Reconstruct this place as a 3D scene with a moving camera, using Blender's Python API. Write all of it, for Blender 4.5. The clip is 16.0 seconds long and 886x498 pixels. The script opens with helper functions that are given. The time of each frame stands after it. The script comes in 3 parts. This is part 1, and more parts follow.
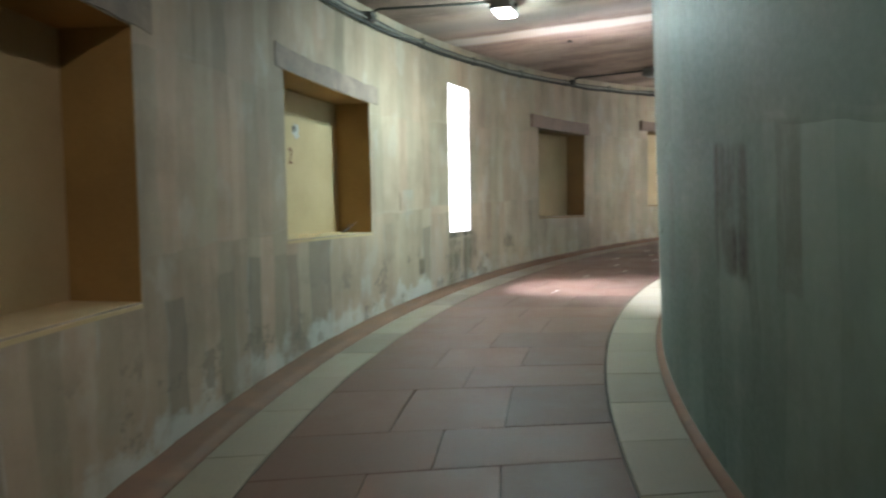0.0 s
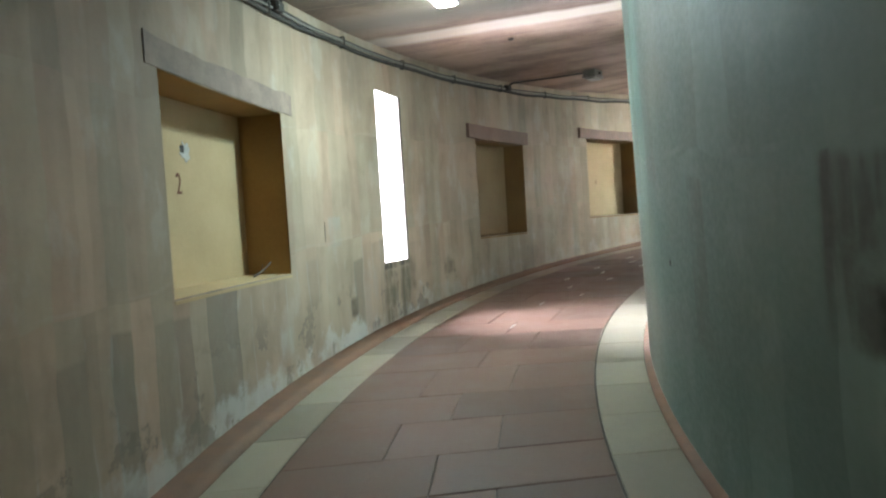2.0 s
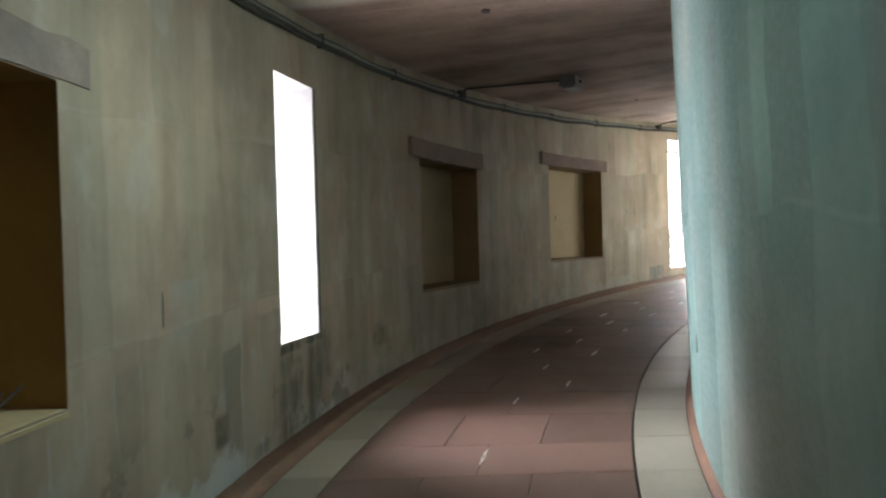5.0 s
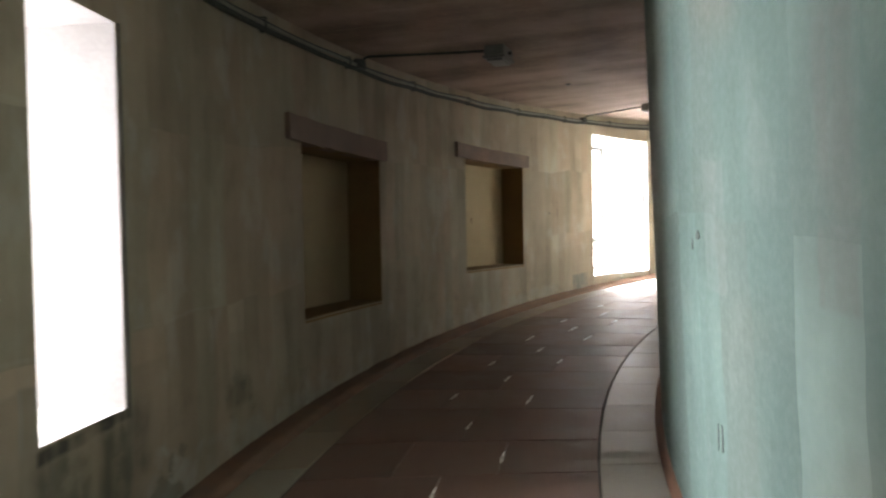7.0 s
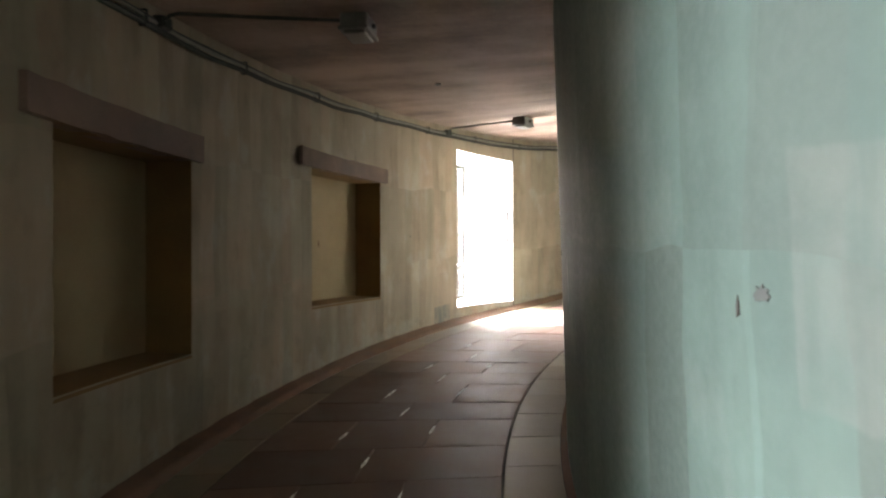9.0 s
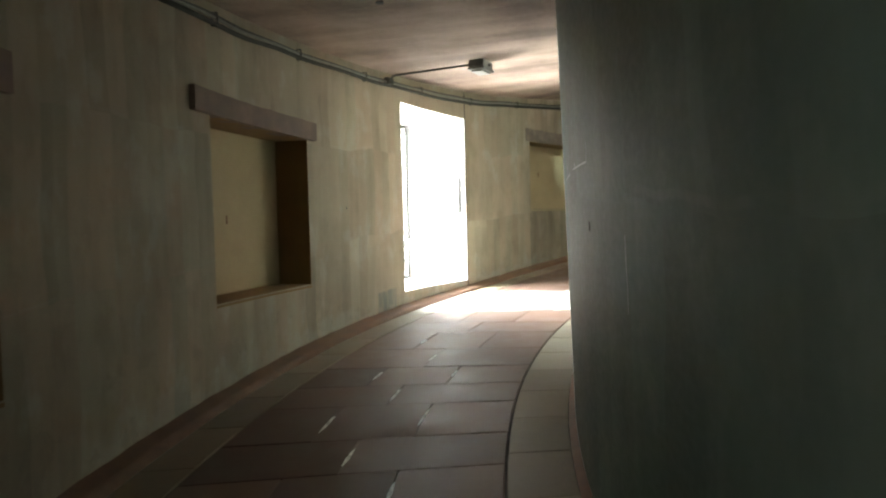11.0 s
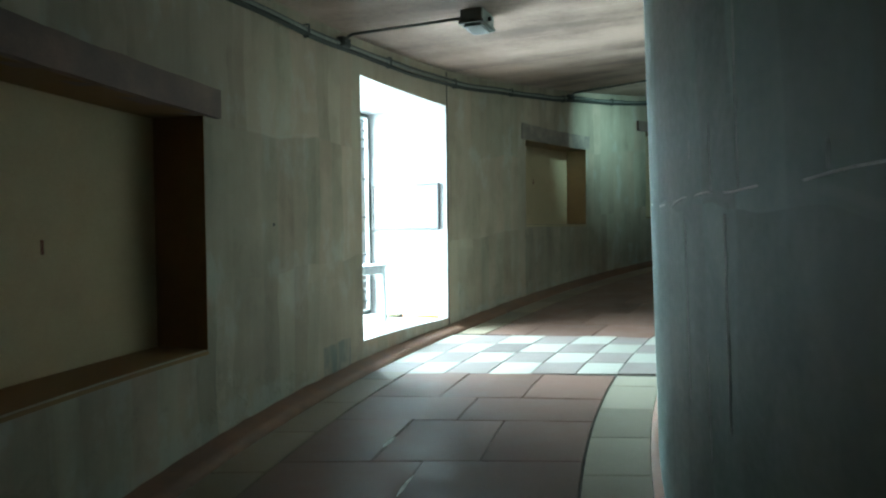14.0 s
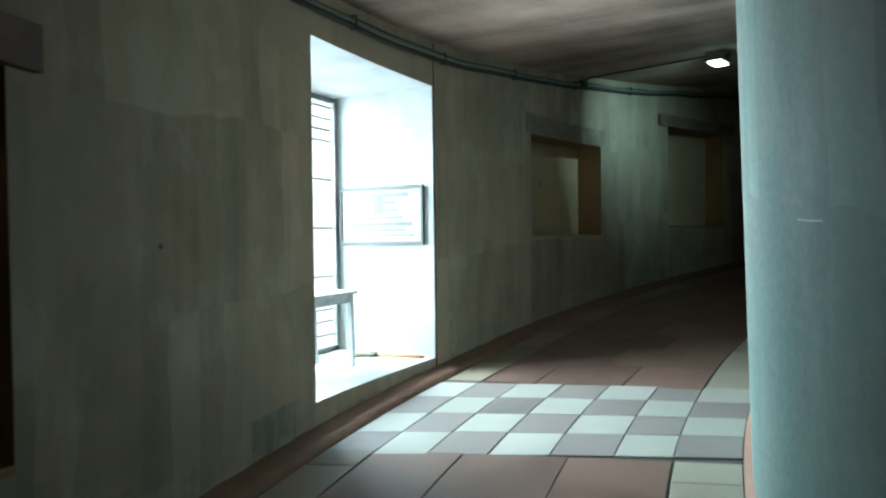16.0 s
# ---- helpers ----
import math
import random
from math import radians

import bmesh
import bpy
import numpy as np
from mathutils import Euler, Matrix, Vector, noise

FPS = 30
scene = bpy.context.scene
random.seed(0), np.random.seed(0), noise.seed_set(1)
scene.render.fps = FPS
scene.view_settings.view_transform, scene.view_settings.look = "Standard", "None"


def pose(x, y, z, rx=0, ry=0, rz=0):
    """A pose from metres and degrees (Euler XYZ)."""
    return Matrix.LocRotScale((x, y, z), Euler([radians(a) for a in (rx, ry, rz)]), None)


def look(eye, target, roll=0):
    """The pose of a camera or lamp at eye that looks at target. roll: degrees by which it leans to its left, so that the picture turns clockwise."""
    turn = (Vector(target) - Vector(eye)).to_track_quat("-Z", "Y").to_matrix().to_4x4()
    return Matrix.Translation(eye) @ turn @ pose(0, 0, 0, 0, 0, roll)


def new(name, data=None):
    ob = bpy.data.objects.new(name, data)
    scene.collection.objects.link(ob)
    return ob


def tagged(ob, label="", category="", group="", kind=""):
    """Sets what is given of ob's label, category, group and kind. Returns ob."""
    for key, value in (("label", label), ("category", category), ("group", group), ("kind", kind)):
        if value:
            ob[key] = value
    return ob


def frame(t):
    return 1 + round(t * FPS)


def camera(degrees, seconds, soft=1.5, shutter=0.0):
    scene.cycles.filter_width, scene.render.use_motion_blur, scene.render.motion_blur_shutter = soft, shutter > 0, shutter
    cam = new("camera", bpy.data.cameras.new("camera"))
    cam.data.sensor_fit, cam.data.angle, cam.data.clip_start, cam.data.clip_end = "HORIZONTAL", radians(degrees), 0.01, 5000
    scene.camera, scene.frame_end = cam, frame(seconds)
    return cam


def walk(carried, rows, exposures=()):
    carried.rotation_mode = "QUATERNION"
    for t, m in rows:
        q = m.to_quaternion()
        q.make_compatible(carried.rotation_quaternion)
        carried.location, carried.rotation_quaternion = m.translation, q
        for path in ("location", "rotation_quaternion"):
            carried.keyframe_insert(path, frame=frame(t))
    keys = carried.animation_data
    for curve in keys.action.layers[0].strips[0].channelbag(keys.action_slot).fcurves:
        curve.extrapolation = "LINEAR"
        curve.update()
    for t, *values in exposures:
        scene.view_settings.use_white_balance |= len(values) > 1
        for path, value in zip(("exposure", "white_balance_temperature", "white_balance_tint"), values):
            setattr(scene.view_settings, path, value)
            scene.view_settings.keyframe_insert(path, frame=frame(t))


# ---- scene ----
# ---- camera and path ----
cam = camera(65.3, 16.0, soft=2.2, shutter=0.5)
walk(cam, [
    (0, pose(-14.129, -1.651, 1.481, 86.82, 0.92, -0.19)),
    (0.5, pose(-14.156, -1.410, 1.527, 86.72, 1.45, -5.25)),
    (1, pose(-14.195, -1.082, 1.590, 86.93, 0.92, -5.26)),
    (1.5, pose(-14.276, -0.769, 1.598, 87.88, 1.83, -5.22)),
    (2, pose(-14.220, -0.434, 1.619, 87.67, 3.53, -6.57)),
    (2.5, pose(-14.199, -0.040, 1.672, 87.94, 2.33, -6.51)),
    (3, pose(-14.166, 0.374, 1.750, 88.03, 2.62, -8.96)),
    (3.5, pose(-14.134, 0.819, 1.813, 88.57, 1.80, -8.32)),
    (4, pose(-14.134, 1.260, 1.835, 89.42, 1.98, -9.16)),
    (4.75, pose(-14.039, 1.931, 1.868, 89.35, 1.72, -12.00)),
    (5.5, pose(-13.905, 2.597, 1.901, 89.13, 1.39, -15.03)),
    (6, pose(-13.794, 3.033, 1.926, 88.95, 1.18, -17.08)),
    (6.5, pose(-13.667, 3.459, 1.954, 88.80, 1.00, -19.08)),
    (7, pose(-13.493, 3.826, 2.025, 88.65, 1.07, -20.99)),
    (7.5, pose(-13.366, 4.193, 2.028, 89.22, 0.88, -28.80)),
    (8, pose(-13.183, 4.546, 2.062, 90.29, 0.24, -30.38)),
    (8.5, pose(-13.041, 4.916, 2.061, 91.28, -0.84, -31.25)),
    (9, pose(-12.862, 5.294, 2.088, 90.26, 0.15, -33.59)),
    (9.75, pose(-12.561, 5.867, 2.098, 89.30, 0.71, -35.74)),
    (10.5, pose(-12.233, 6.426, 2.105, 88.39, 1.16, -37.73)),
    (11, pose(-12.002, 6.789, 2.110, 87.84, 1.42, -38.98)),
    (11.5, pose(-11.765, 7.142, 2.115, 87.35, 1.65, -40.19)),
    (12, pose(-11.552, 7.485, 2.124, 87.47, 1.49, -40.68)),
    (12.5, pose(-11.275, 7.817, 2.145, 87.42, 2.35, -42.55)),
    (13, pose(-11.005, 8.147, 2.175, 88.01, 1.31, -41.66)),
    (13.5, pose(-10.728, 8.502, 2.196, 88.87, 1.29, -41.46)),
    (14, pose(-10.441, 8.836, 2.246, 88.46, 0.67, -41.70)),
    (14.5, pose(-10.175, 9.190, 2.258, 88.38, 0.25, -41.69)),
    (15, pose(-9.841, 9.492, 2.283, 88.04, 0.28, -42.15)),
    (15.5, pose(-9.544, 9.818, 2.307, 88.36, 0.30, -42.10)),
    (16, pose(-9.215, 10.094, 2.340, 88.86, 0.70, -42.17)),
], [(0, 2.05, 7500, 28), (2.5, 1.92, 7550, 30), (3.5, 1.88, 7500, 28), (4, 1.33, 7500, 28), (6.5, 0.15, 8300, 31), (9, 0.02, 8800, 32), (11.5, -0.28, 8300, 16), (12.5, -0.85, 6900, 5), (14, -1.34, 6450, 1), (16, -2.08, 6450, 3)])

# ---- plan: a round ramp; phi is the angle walked round the middle, in degrees ----
R_OUT, R_IN = 15.624, 12.953          # faces of the outer and the inner wall
R_FACE = 16.78                      # outside face of the building
Z0, K = 0.1987, 0.7279 * math.pi / 180
H_CEIL = 2.985
LEAN = 0.030                        # the inner wall leans into the passage as it rises
PHI_A, PHI_B = -26.0, 124.0
SKEW = 0.82                         # the slab rows lie askew, degrees per metre of radius


def ramp(phi):
    """Height of the floor; it climbs faster past the wide window."""
    extra = max(0.0, phi - 71.0)
    return Z0 + K * phi + 0.0128 * extra * extra / (extra + 3.0)


def core_face(h):
    """Radius of the inner wall's face at a height over the floor."""
    return R_IN + LEAN * h


def at(r, phi, z):
    a = radians(phi)
    return Vector((-r * math.cos(a), r * math.sin(a), z))


def turn(r, phi, z):
    """Pose at a place on the ring: x along the walk, y towards the outer wall, z up."""
    return Matrix.Translation(at(r, phi, z)) @ Matrix.Rotation(radians(90 - phi), 4, "Z")


# ---- world and light ----
world = bpy.data.worlds.new("world")
scene.world = world
world.use_nodes = True
wn = world.node_tree.nodes
sky = wn.new("ShaderNodeTexSky")
sky.sky_type, sky.sun_disc = "NISHITA", False
sky.sun_elevation, sky.sun_rotation = radians(50), radians(110)
world.node_tree.links.new(sky.outputs[0], wn["Background"].inputs[0])
wn["Background"].inputs[1].default_value = 0.1
sun = new("sun", bpy.data.lights.new("sun", "SUN"))
sun.data.energy, sun.data.angle, sun.data.color = 3.0, radians(0.5), (1.0, 0.95, 0.88)
sun.matrix_world = look((20, -8, 26), (0, 0, 0))


def window_light(name, phi, z, wide, high, power, colour):
    lamp = new(name, bpy.data.lights.new(name, "AREA"))
    lamp.data.shape, lamp.data.size, lamp.data.size_y = "RECTANGLE", wide, high
    lamp.data.energy, lamp.data.color = power, colour
    lamp.matrix_world = look(at(R_FACE + 1.6, phi, z), at(R_IN, phi, z - 2.2))


window_light("sky_light_wide", 67.68, 3.3, 2.4, 3.2, 7800, (0.62, 0.845, 1.0))
window_light("sky_light_slit", 27.42, 2.6, 1.6, 2.6, 1550, (0.62, 0.82, 1.0))


def bulb_light(phi, r, power, aim=None, around=0.42, spread=160):
    """A bulkhead lamp's light: most of it downwards, some all round."""
    colour = (0.47, 0.92, 1.0)
    lamp = new("bulb_light", bpy.data.lights.new("bulb_light", "POINT"))
    lamp.data.energy, lamp.data.shadow_soft_size, lamp.data.color = power * around, 0.06, colour
    lamp.location = at(r, phi, ramp(phi) + H_CEIL - 0.25)
    down = new("diffuser_light", bpy.data.lights.new("diffuser_light", "AREA"))
    down.data.shape, down.data.size, down.data.energy, down.data.color = "DISK", 0.16, power * 0.34, colour
    down.data.spread = radians(spread)
    down.matrix_world = look(at(r, phi, ramp(phi) + H_CEIL - 0.16), aim or at(r, phi, 0.0))


bulb_light(20.0, 14.37, 35)
bulb_light(-1.4, 14.37, 0.6)
bulb_light(83.2, 13.9, 120, at(R_OUT, 87.6, ramp(87.6) + 2.25), 0.05, 75)


# ---- materials ----
class Nodes:
    """A short hand for node trees."""

    def __init__(self, name):
        self.mat = bpy.data.materials.new(name)
        self.mat.use_nodes = True
        self.tree = self.mat.node_tree
        self.bsdf = self.tree.nodes["Principled BSDF"]

    def node(self, kind, **props):
        nd = self.tree.nodes.new(kind)
        for key, value in props.items():
            setattr(nd, key, value)
        return nd

    def put(self, socket, value):
        if isinstance(value, bpy.types.NodeSocket):
            self.tree.links.new(value, socket)
        elif isinstance(value, tuple) and len(value) == 3 and socket.type == "RGBA":
            socket.default_value = (*value, 1)
        else:
            socket.default_value = value

    def math(self, op, a, b=0.0, c=0.0):
        nd = self.node("ShaderNodeMath", operation=op)
        for i, v in enumerate((a, b, c)):
            self.put(nd.inputs[i], v)
        return nd.outputs[0]

    def mix(self, f, a, b, blend="MIX"):
        nd = self.node("ShaderNodeMix", data_type="RGBA", blend_type=blend)
        self.put(nd.inputs[0], f), self.put(nd.inputs[6], a), self.put(nd.inputs[7], b)
        return nd.outputs[2]

    def coords(self, kind):
        return self.node("ShaderNodeTexCoord").outputs[kind]

    def xyz(self, v):
        nd = self.node("ShaderNodeSeparateXYZ")
        self.put(nd.inputs[0], v)
        return nd.outputs

    def join(self, x, y, z=0.0):
        nd = self.node("ShaderNodeCombineXYZ")
        for i, v in enumerate((x, y, z)):
            self.put(nd.inputs[i], v)
        return nd.outputs[0]

    def noise(self, v, scale, detail=4.0, rough=0.55):
        nd = self.node("ShaderNodeTexNoise")
        self.put(nd.inputs["Vector"], v)
        nd.inputs["Scale"].default_value, nd.inputs["Detail"].default_value, nd.inputs["Roughness"].default_value = scale, detail, rough
        return nd.outputs[0]

    def white(self, v):
        nd = self.node("ShaderNodeTexWhiteNoise", noise_dimensions="3D")
        self.put(nd.inputs[0], v)
        return nd.outputs[0]

    def band(self, x, a, b, lo=0.0, hi=1.0):
        nd = self.node("ShaderNodeMapRange", interpolation_type="SMOOTHSTEP")
        for i, v in enumerate((x, a, b, lo, hi)):
            self.put(nd.inputs[i], v)
        return nd.outputs[0]

    def bump(self, height, strength, dist=0.01):
        nd = self.node("ShaderNodeBump")
        nd.inputs["Strength"].default_value, nd.inputs["Distance"].default_value = strength, dist
        self.put(nd.inputs["Height"], height)
        self.put(self.bsdf.inputs["Normal"], nd.outputs[0])

    def done(self, colour, rough, metal=0.0, gloss=0.5):
        self.put(self.bsdf.inputs["Base Color"], colour)
        self.put(self.bsdf.inputs["Roughness"], rough)
        self.put(self.bsdf.inputs["Metallic"], metal)
        self.put(self.bsdf.inputs["Specular IOR Level"], gloss)
        return self.mat


def box_mask(g, u, v, u0, u1, v0, v1, soft, wob):
    """A soft-edged patch of the wall, its edge made uneven by wob."""
    uu, vv = g.math("ADD", u, wob), g.math("ADD", v, wob)
    m = g.math("MULTIPLY", g.band(uu, u0, u0 + soft), g.band(uu, u1 - soft, u1, 1.0, 0.0))
    n = g.math("MULTIPLY", g.band(vv, v0, v0 + soft), g.band(vv, v1 - soft, v1, 1.0, 0.0))
    return g.math("MULTIPLY", m, n)


def arc(phi, r=R_OUT):
    return radians(phi) * r


def limewash(name, light, dark, rough, damp, cell=0.2, marks=(), streaks=0.42, course=1.0):
    """Hand-washed plaster: upright strokes, blotches, pale salts near the floor."""
    g = Nodes(name)
    uv = g.coords("UV")
    u, v = g.xyz(uv)[0], g.xyz(uv)[1]
    wav = g.math("MULTIPLY", g.math("SUBTRACT", g.noise(uv, 1.1, 2.0), 0.5), 0.22)
    uw = g.math("ADD", u, wav)
    cu = g.math("FLOOR", g.math("DIVIDE", uw, cell))
    vw = g.math("ADD", v, wav)
    cv = g.math("FLOOR", g.math("DIVIDE", vw, course))
    tone = g.white(g.join(cu, cv, 1.0))
    cu2 = g.math("FLOOR", g.math("DIVIDE", uw, cell * 2.7))
    tone2 = g.white(g.join(cu2, cv, 5.0))
    streak = g.noise(g.join(g.math("MULTIPLY", u, 7.0), g.math("MULTIPLY", v, 0.7)), 1.0, 5.0)
    blotch = g.noise(uv, 0.9, 5.0, 0.6)
    fine = g.noise(uv, 26.0, 6.0, 0.65)
    shown = g.band(g.noise(uv, 0.75, 3.0), 0.40, 0.62, 0.25 if damp else 0.4, 1.0)
    tone = g.math("ADD", g.math("MULTIPLY", g.math("SUBTRACT", tone, 0.5), shown), 0.5)
    k = g.math("MULTIPLY", tone, 0.36 if streaks > 0.3 else 0.46)
    k = g.math("ADD", k, g.math("MULTIPLY", tone2, 0.16))
    k = g.math("ADD", k, g.math("MULTIPLY", streak, streaks))
    k = g.math("ADD", k, g.math("MULTIPLY", blotch, 0.68))
    k = g.math("ADD", k, g.math("MULTIPLY", fine, 0.22 if streaks > 0.3 else 0.08))
    col = g.mix(g.band(k, 0.92 - streaks, 1.0 + streaks * 0.5), dark, light)
    col = g.mix(g.math("MULTIPLY", g.white(g.join(cu, cv, 8.0)), 0.85), col, (0.86, 1.0, 1.0), "MULTIPLY")
    rim = g.math("ABSOLUTE", g.math("SUBTRACT", g.math("FRACT", g.math("DIVIDE", vw, course)), 0.02))
    rim = g.math("MULTIPLY", g.band(rim, 0.004, 0.012, 1.0, 0.0), g.band(g.noise(uv, 1.7, 4.0), 0.48, 0.60))
    col = g.mix(g.math("MULTIPLY", rim, 0.07), col, (0.58, 0.57, 0.53))
    warm = g.noise(uv, 0.35, 3.0)
    col = g.mix(g.band(warm, 0.45, 0.65, 0.0, 0.45), col, (0.285, 0.218, 0.165))
    cloud = g.noise(g.join(g.math("MULTIPLY", u, 1.5), g.math("MULTIPLY", v, 0.8), 4.0), 1.9, 5.0, 0.62)
    col = g.mix(g.band(cloud, 0.52, 0.66, 0.0, 0.28 if damp else 0.14), col, (0.50, 0.50, 0.48), "MULTIPLY")
    col = g.mix(g.band(cloud, 0.34, 0.46, 0.16 if damp else 0.06, 0.0), col, (0.60, 0.60, 0.56))
    relief = g.math("ADD", g.math("MULTIPLY", fine, 0.5), g.math("MULTIPLY", streak, 0.5))
    if damp:
        top = g.math("ADD", vw, g.math("MULTIPLY", g.white(g.join(cu, 3.0, 2.0)), 0.16))
        low = g.math("MULTIPLY", g.band(top, 0.90, 0.93, 1.0, 0.0), g.band(u, arc(24), arc(31), 1.0, 0.22))
        washed = g.math("MULTIPLY", g.band(g.white(g.join(cu, 7.0, 2.0)), 0.25, 0.8, 0.05, 0.52), low)
        washed = g.math("MULTIPLY", washed, g.band(g.noise(uv, 2.2, 5.0), 0.25, 0.5, 0.55, 1.0))
        col = g.mix(washed, col, (0.125, 0.122, 0.102))
        seam_x = g.math("ABSOLUTE", g.math("SUBTRACT", g.math("FRACT", g.math("DIVIDE", uw, cell)), 0.05))
        edge = g.math("MULTIPLY", g.math("MULTIPLY", g.band(seam_x, 0.015, 0.05, 1.0, 0.0), low), g.band(g.noise(uv, 1.9, 4.0), 0.48, 0.62))
        col = g.mix(g.math("MULTIPLY", edge, 0.5), col, (0.42, 0.42, 0.38))
        flake = g.noise(uv, 3.4, 5.0, 0.6)
        reach = g.math("ADD", v, g.math("MULTIPLY", flake, 1.1))
        salts = g.math("MULTIPLY", g.band(reach, 0.60, 0.80, 1.0, 0.0), g.band(blotch, 0.36, 0.54))
        salts = g.math("MULTIPLY", salts, g.band(u, arc(27), arc(33), 0.8, 0.22))
        col = g.mix(salts, col, (0.47, 0.475, 0.45))
        bare = g.math("MULTIPLY", g.band(g.noise(uv, 2.3, 6.0, 0.65), 0.55, 0.60), g.band(v, 0.40, 0.70, 1.0, 0.0))
        col = g.mix(g.math("MULTIPLY", bare, g.band(u, arc(31), arc(36), 0.65, 0.22)), col, (0.17, 0.145, 0.115))
        relief = g.math("SUBTRACT", relief, g.math("MULTIPLY", bare, 0.8))
    for (u0, u1, v0, v1, c, f, soft) in marks:
        wob = g.math("MULTIPLY", g.math("SUBTRACT", g.noise(g.join(g.math("MULTIPLY", u, 1.6), v), 3.0, 5.0), 0.5), 0.25 if soft > 0.07 else 0.06)
        m = box_mask(g, u, v, u0, u1, v0, v1, soft, wob)
        m = g.math("MULTIPLY", m, g.band(g.noise(uv, 4.0, 5.0), 0.30, 0.55, 0.3, 1.0))
        smear = g.noise(g.join(g.math("MULTIPLY", u, 11.0), g.math("MULTIPLY", v, 1.5), 9.0), 1.0, 4.0)
        m = g.math("MULTIPLY", m, g.band(smear, 0.32, 0.58, 0.35, 1.0))
        col = g.mix(g.math("MULTIPLY", m, f), col, c)
        relief = g.math("SUBTRACT", relief, g.math("MULTIPLY", m, 0.6 * f))
    g.bump(relief, 0.07 if streaks < 0.3 else 0.3, 0.012)
    return g.done(col, g.band(fine, 0.3, 0.7, rough - 0.08, rough + 0.1), 0.0, 0.35)


def stone(name, light, dark, rough, scale=3.0, each=0.35, bump=0.25, gloss=0.4):
    """Cut stone, paint or metal with blotches and grain, each piece of its own tone."""
    g = Nodes(name)
    p = g.coords("Object")
    rnd = g.node("ShaderNodeObjectInfo").outputs["Random"]
    off = g.node("ShaderNodeVectorMath", operation="ADD")
    g.put(off.inputs[0], p), g.put(off.inputs[1], g.join(g.math("MULTIPLY", rnd, 37.0), g.math("MULTIPLY", rnd, 11.0)))
    q = off.outputs[0]
    big, grain = g.noise(q, scale, 5.0, 0.6), g.noise(q, scale * 22, 5.0, 0.7)
    k = g.math("ADD", g.math("MULTIPLY", big, 0.7), g.math("MULTIPLY", grain, 0.3))
    k = g.math("ADD", k, g.math("MULTIPLY", g.math("SUBTRACT", rnd, 0.5), each))
    col = g.mix(g.band(k, 0.25, 0.75), dark, light)
    g.bump(g.math("ADD", g.math("MULTIPLY", big, 0.6), g.math("MULTIPLY", grain, 0.4)), bump, 0.006)
    return g.done(col, g.band(big, 0.3, 0.7, rough - 0.08, rough + 0.1), 0.0, gloss)


def plain(name, col, rough, metal=0.0):
    g = Nodes(name)
    n = g.noise(g.coords("Object"), 9.0, 5.0)
    c = g.mix(g.band(n, 0.3, 0.7), tuple(x * 0.8 for x in col), tuple(min(1.0, x * 1.1) for x in col))
    return g.done(c, g.band(n, 0.3, 0.7, max(0.05, rough - 0.08), rough + 0.08), metal)


def glow(name, col, power):
    g = Nodes(name)
    g.bsdf.inputs["Emission Color"].default_value = (*col, 1)
    g.bsdf.inputs["Emission Strength"].default_value = power
    return g.done((0.8, 0.8, 0.8), 0.4)


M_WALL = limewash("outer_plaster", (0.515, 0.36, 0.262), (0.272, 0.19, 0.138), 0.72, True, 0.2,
                  [(arc(61.7), arc(63.55), 0.0, 0.31, (0.125, 0.13, 0.12), 0.85, 0.03),
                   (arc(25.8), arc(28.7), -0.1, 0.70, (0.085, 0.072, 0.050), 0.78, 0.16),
                   # shadow line below the slit's sill, painted into the plaster
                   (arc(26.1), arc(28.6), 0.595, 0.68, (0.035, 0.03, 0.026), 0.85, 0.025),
                   (arc(28.2), arc(29.3), 0.22, 0.72, (0.10, 0.085, 0.062), 0.7, 0.12),
                   (arc(24.0), arc(25.5), 0.10, 0.72, (0.36, 0.31, 0.26), 0.55, 0.08),
                   (arc(22.9), arc(23.7), 0.24, 0.48, (0.10, 0.076, 0.055), 0.85, 0.06),
                   (arc(24.6), arc(25.5), 0.02, 0.16, (0.10, 0.076, 0.055), 0.8, 0.05),
                   (arc(32.0), arc(33.4), 0.30, 0.50, (0.12, 0.092, 0.068), 0.55, 0.06),
                   (arc(21.6), arc(22.6), 0.95, 1.25, (0.34, 0.36, 0.33), 0.5, 0.03),
                   (arc(17.6), arc(18.7), 0.2, 0.5, (0.40, 0.40, 0.37), 0.5, 0.08),
                   (arc(62.4), arc(71.1), 2.5, 2.92, (0.38, 0.285, 0.215), 0.6, 0.08),
                   (arc(23.0), arc(25.5), 2.2, 2.9, (0.28, 0.23, 0.18), 0.5, 0.15)])
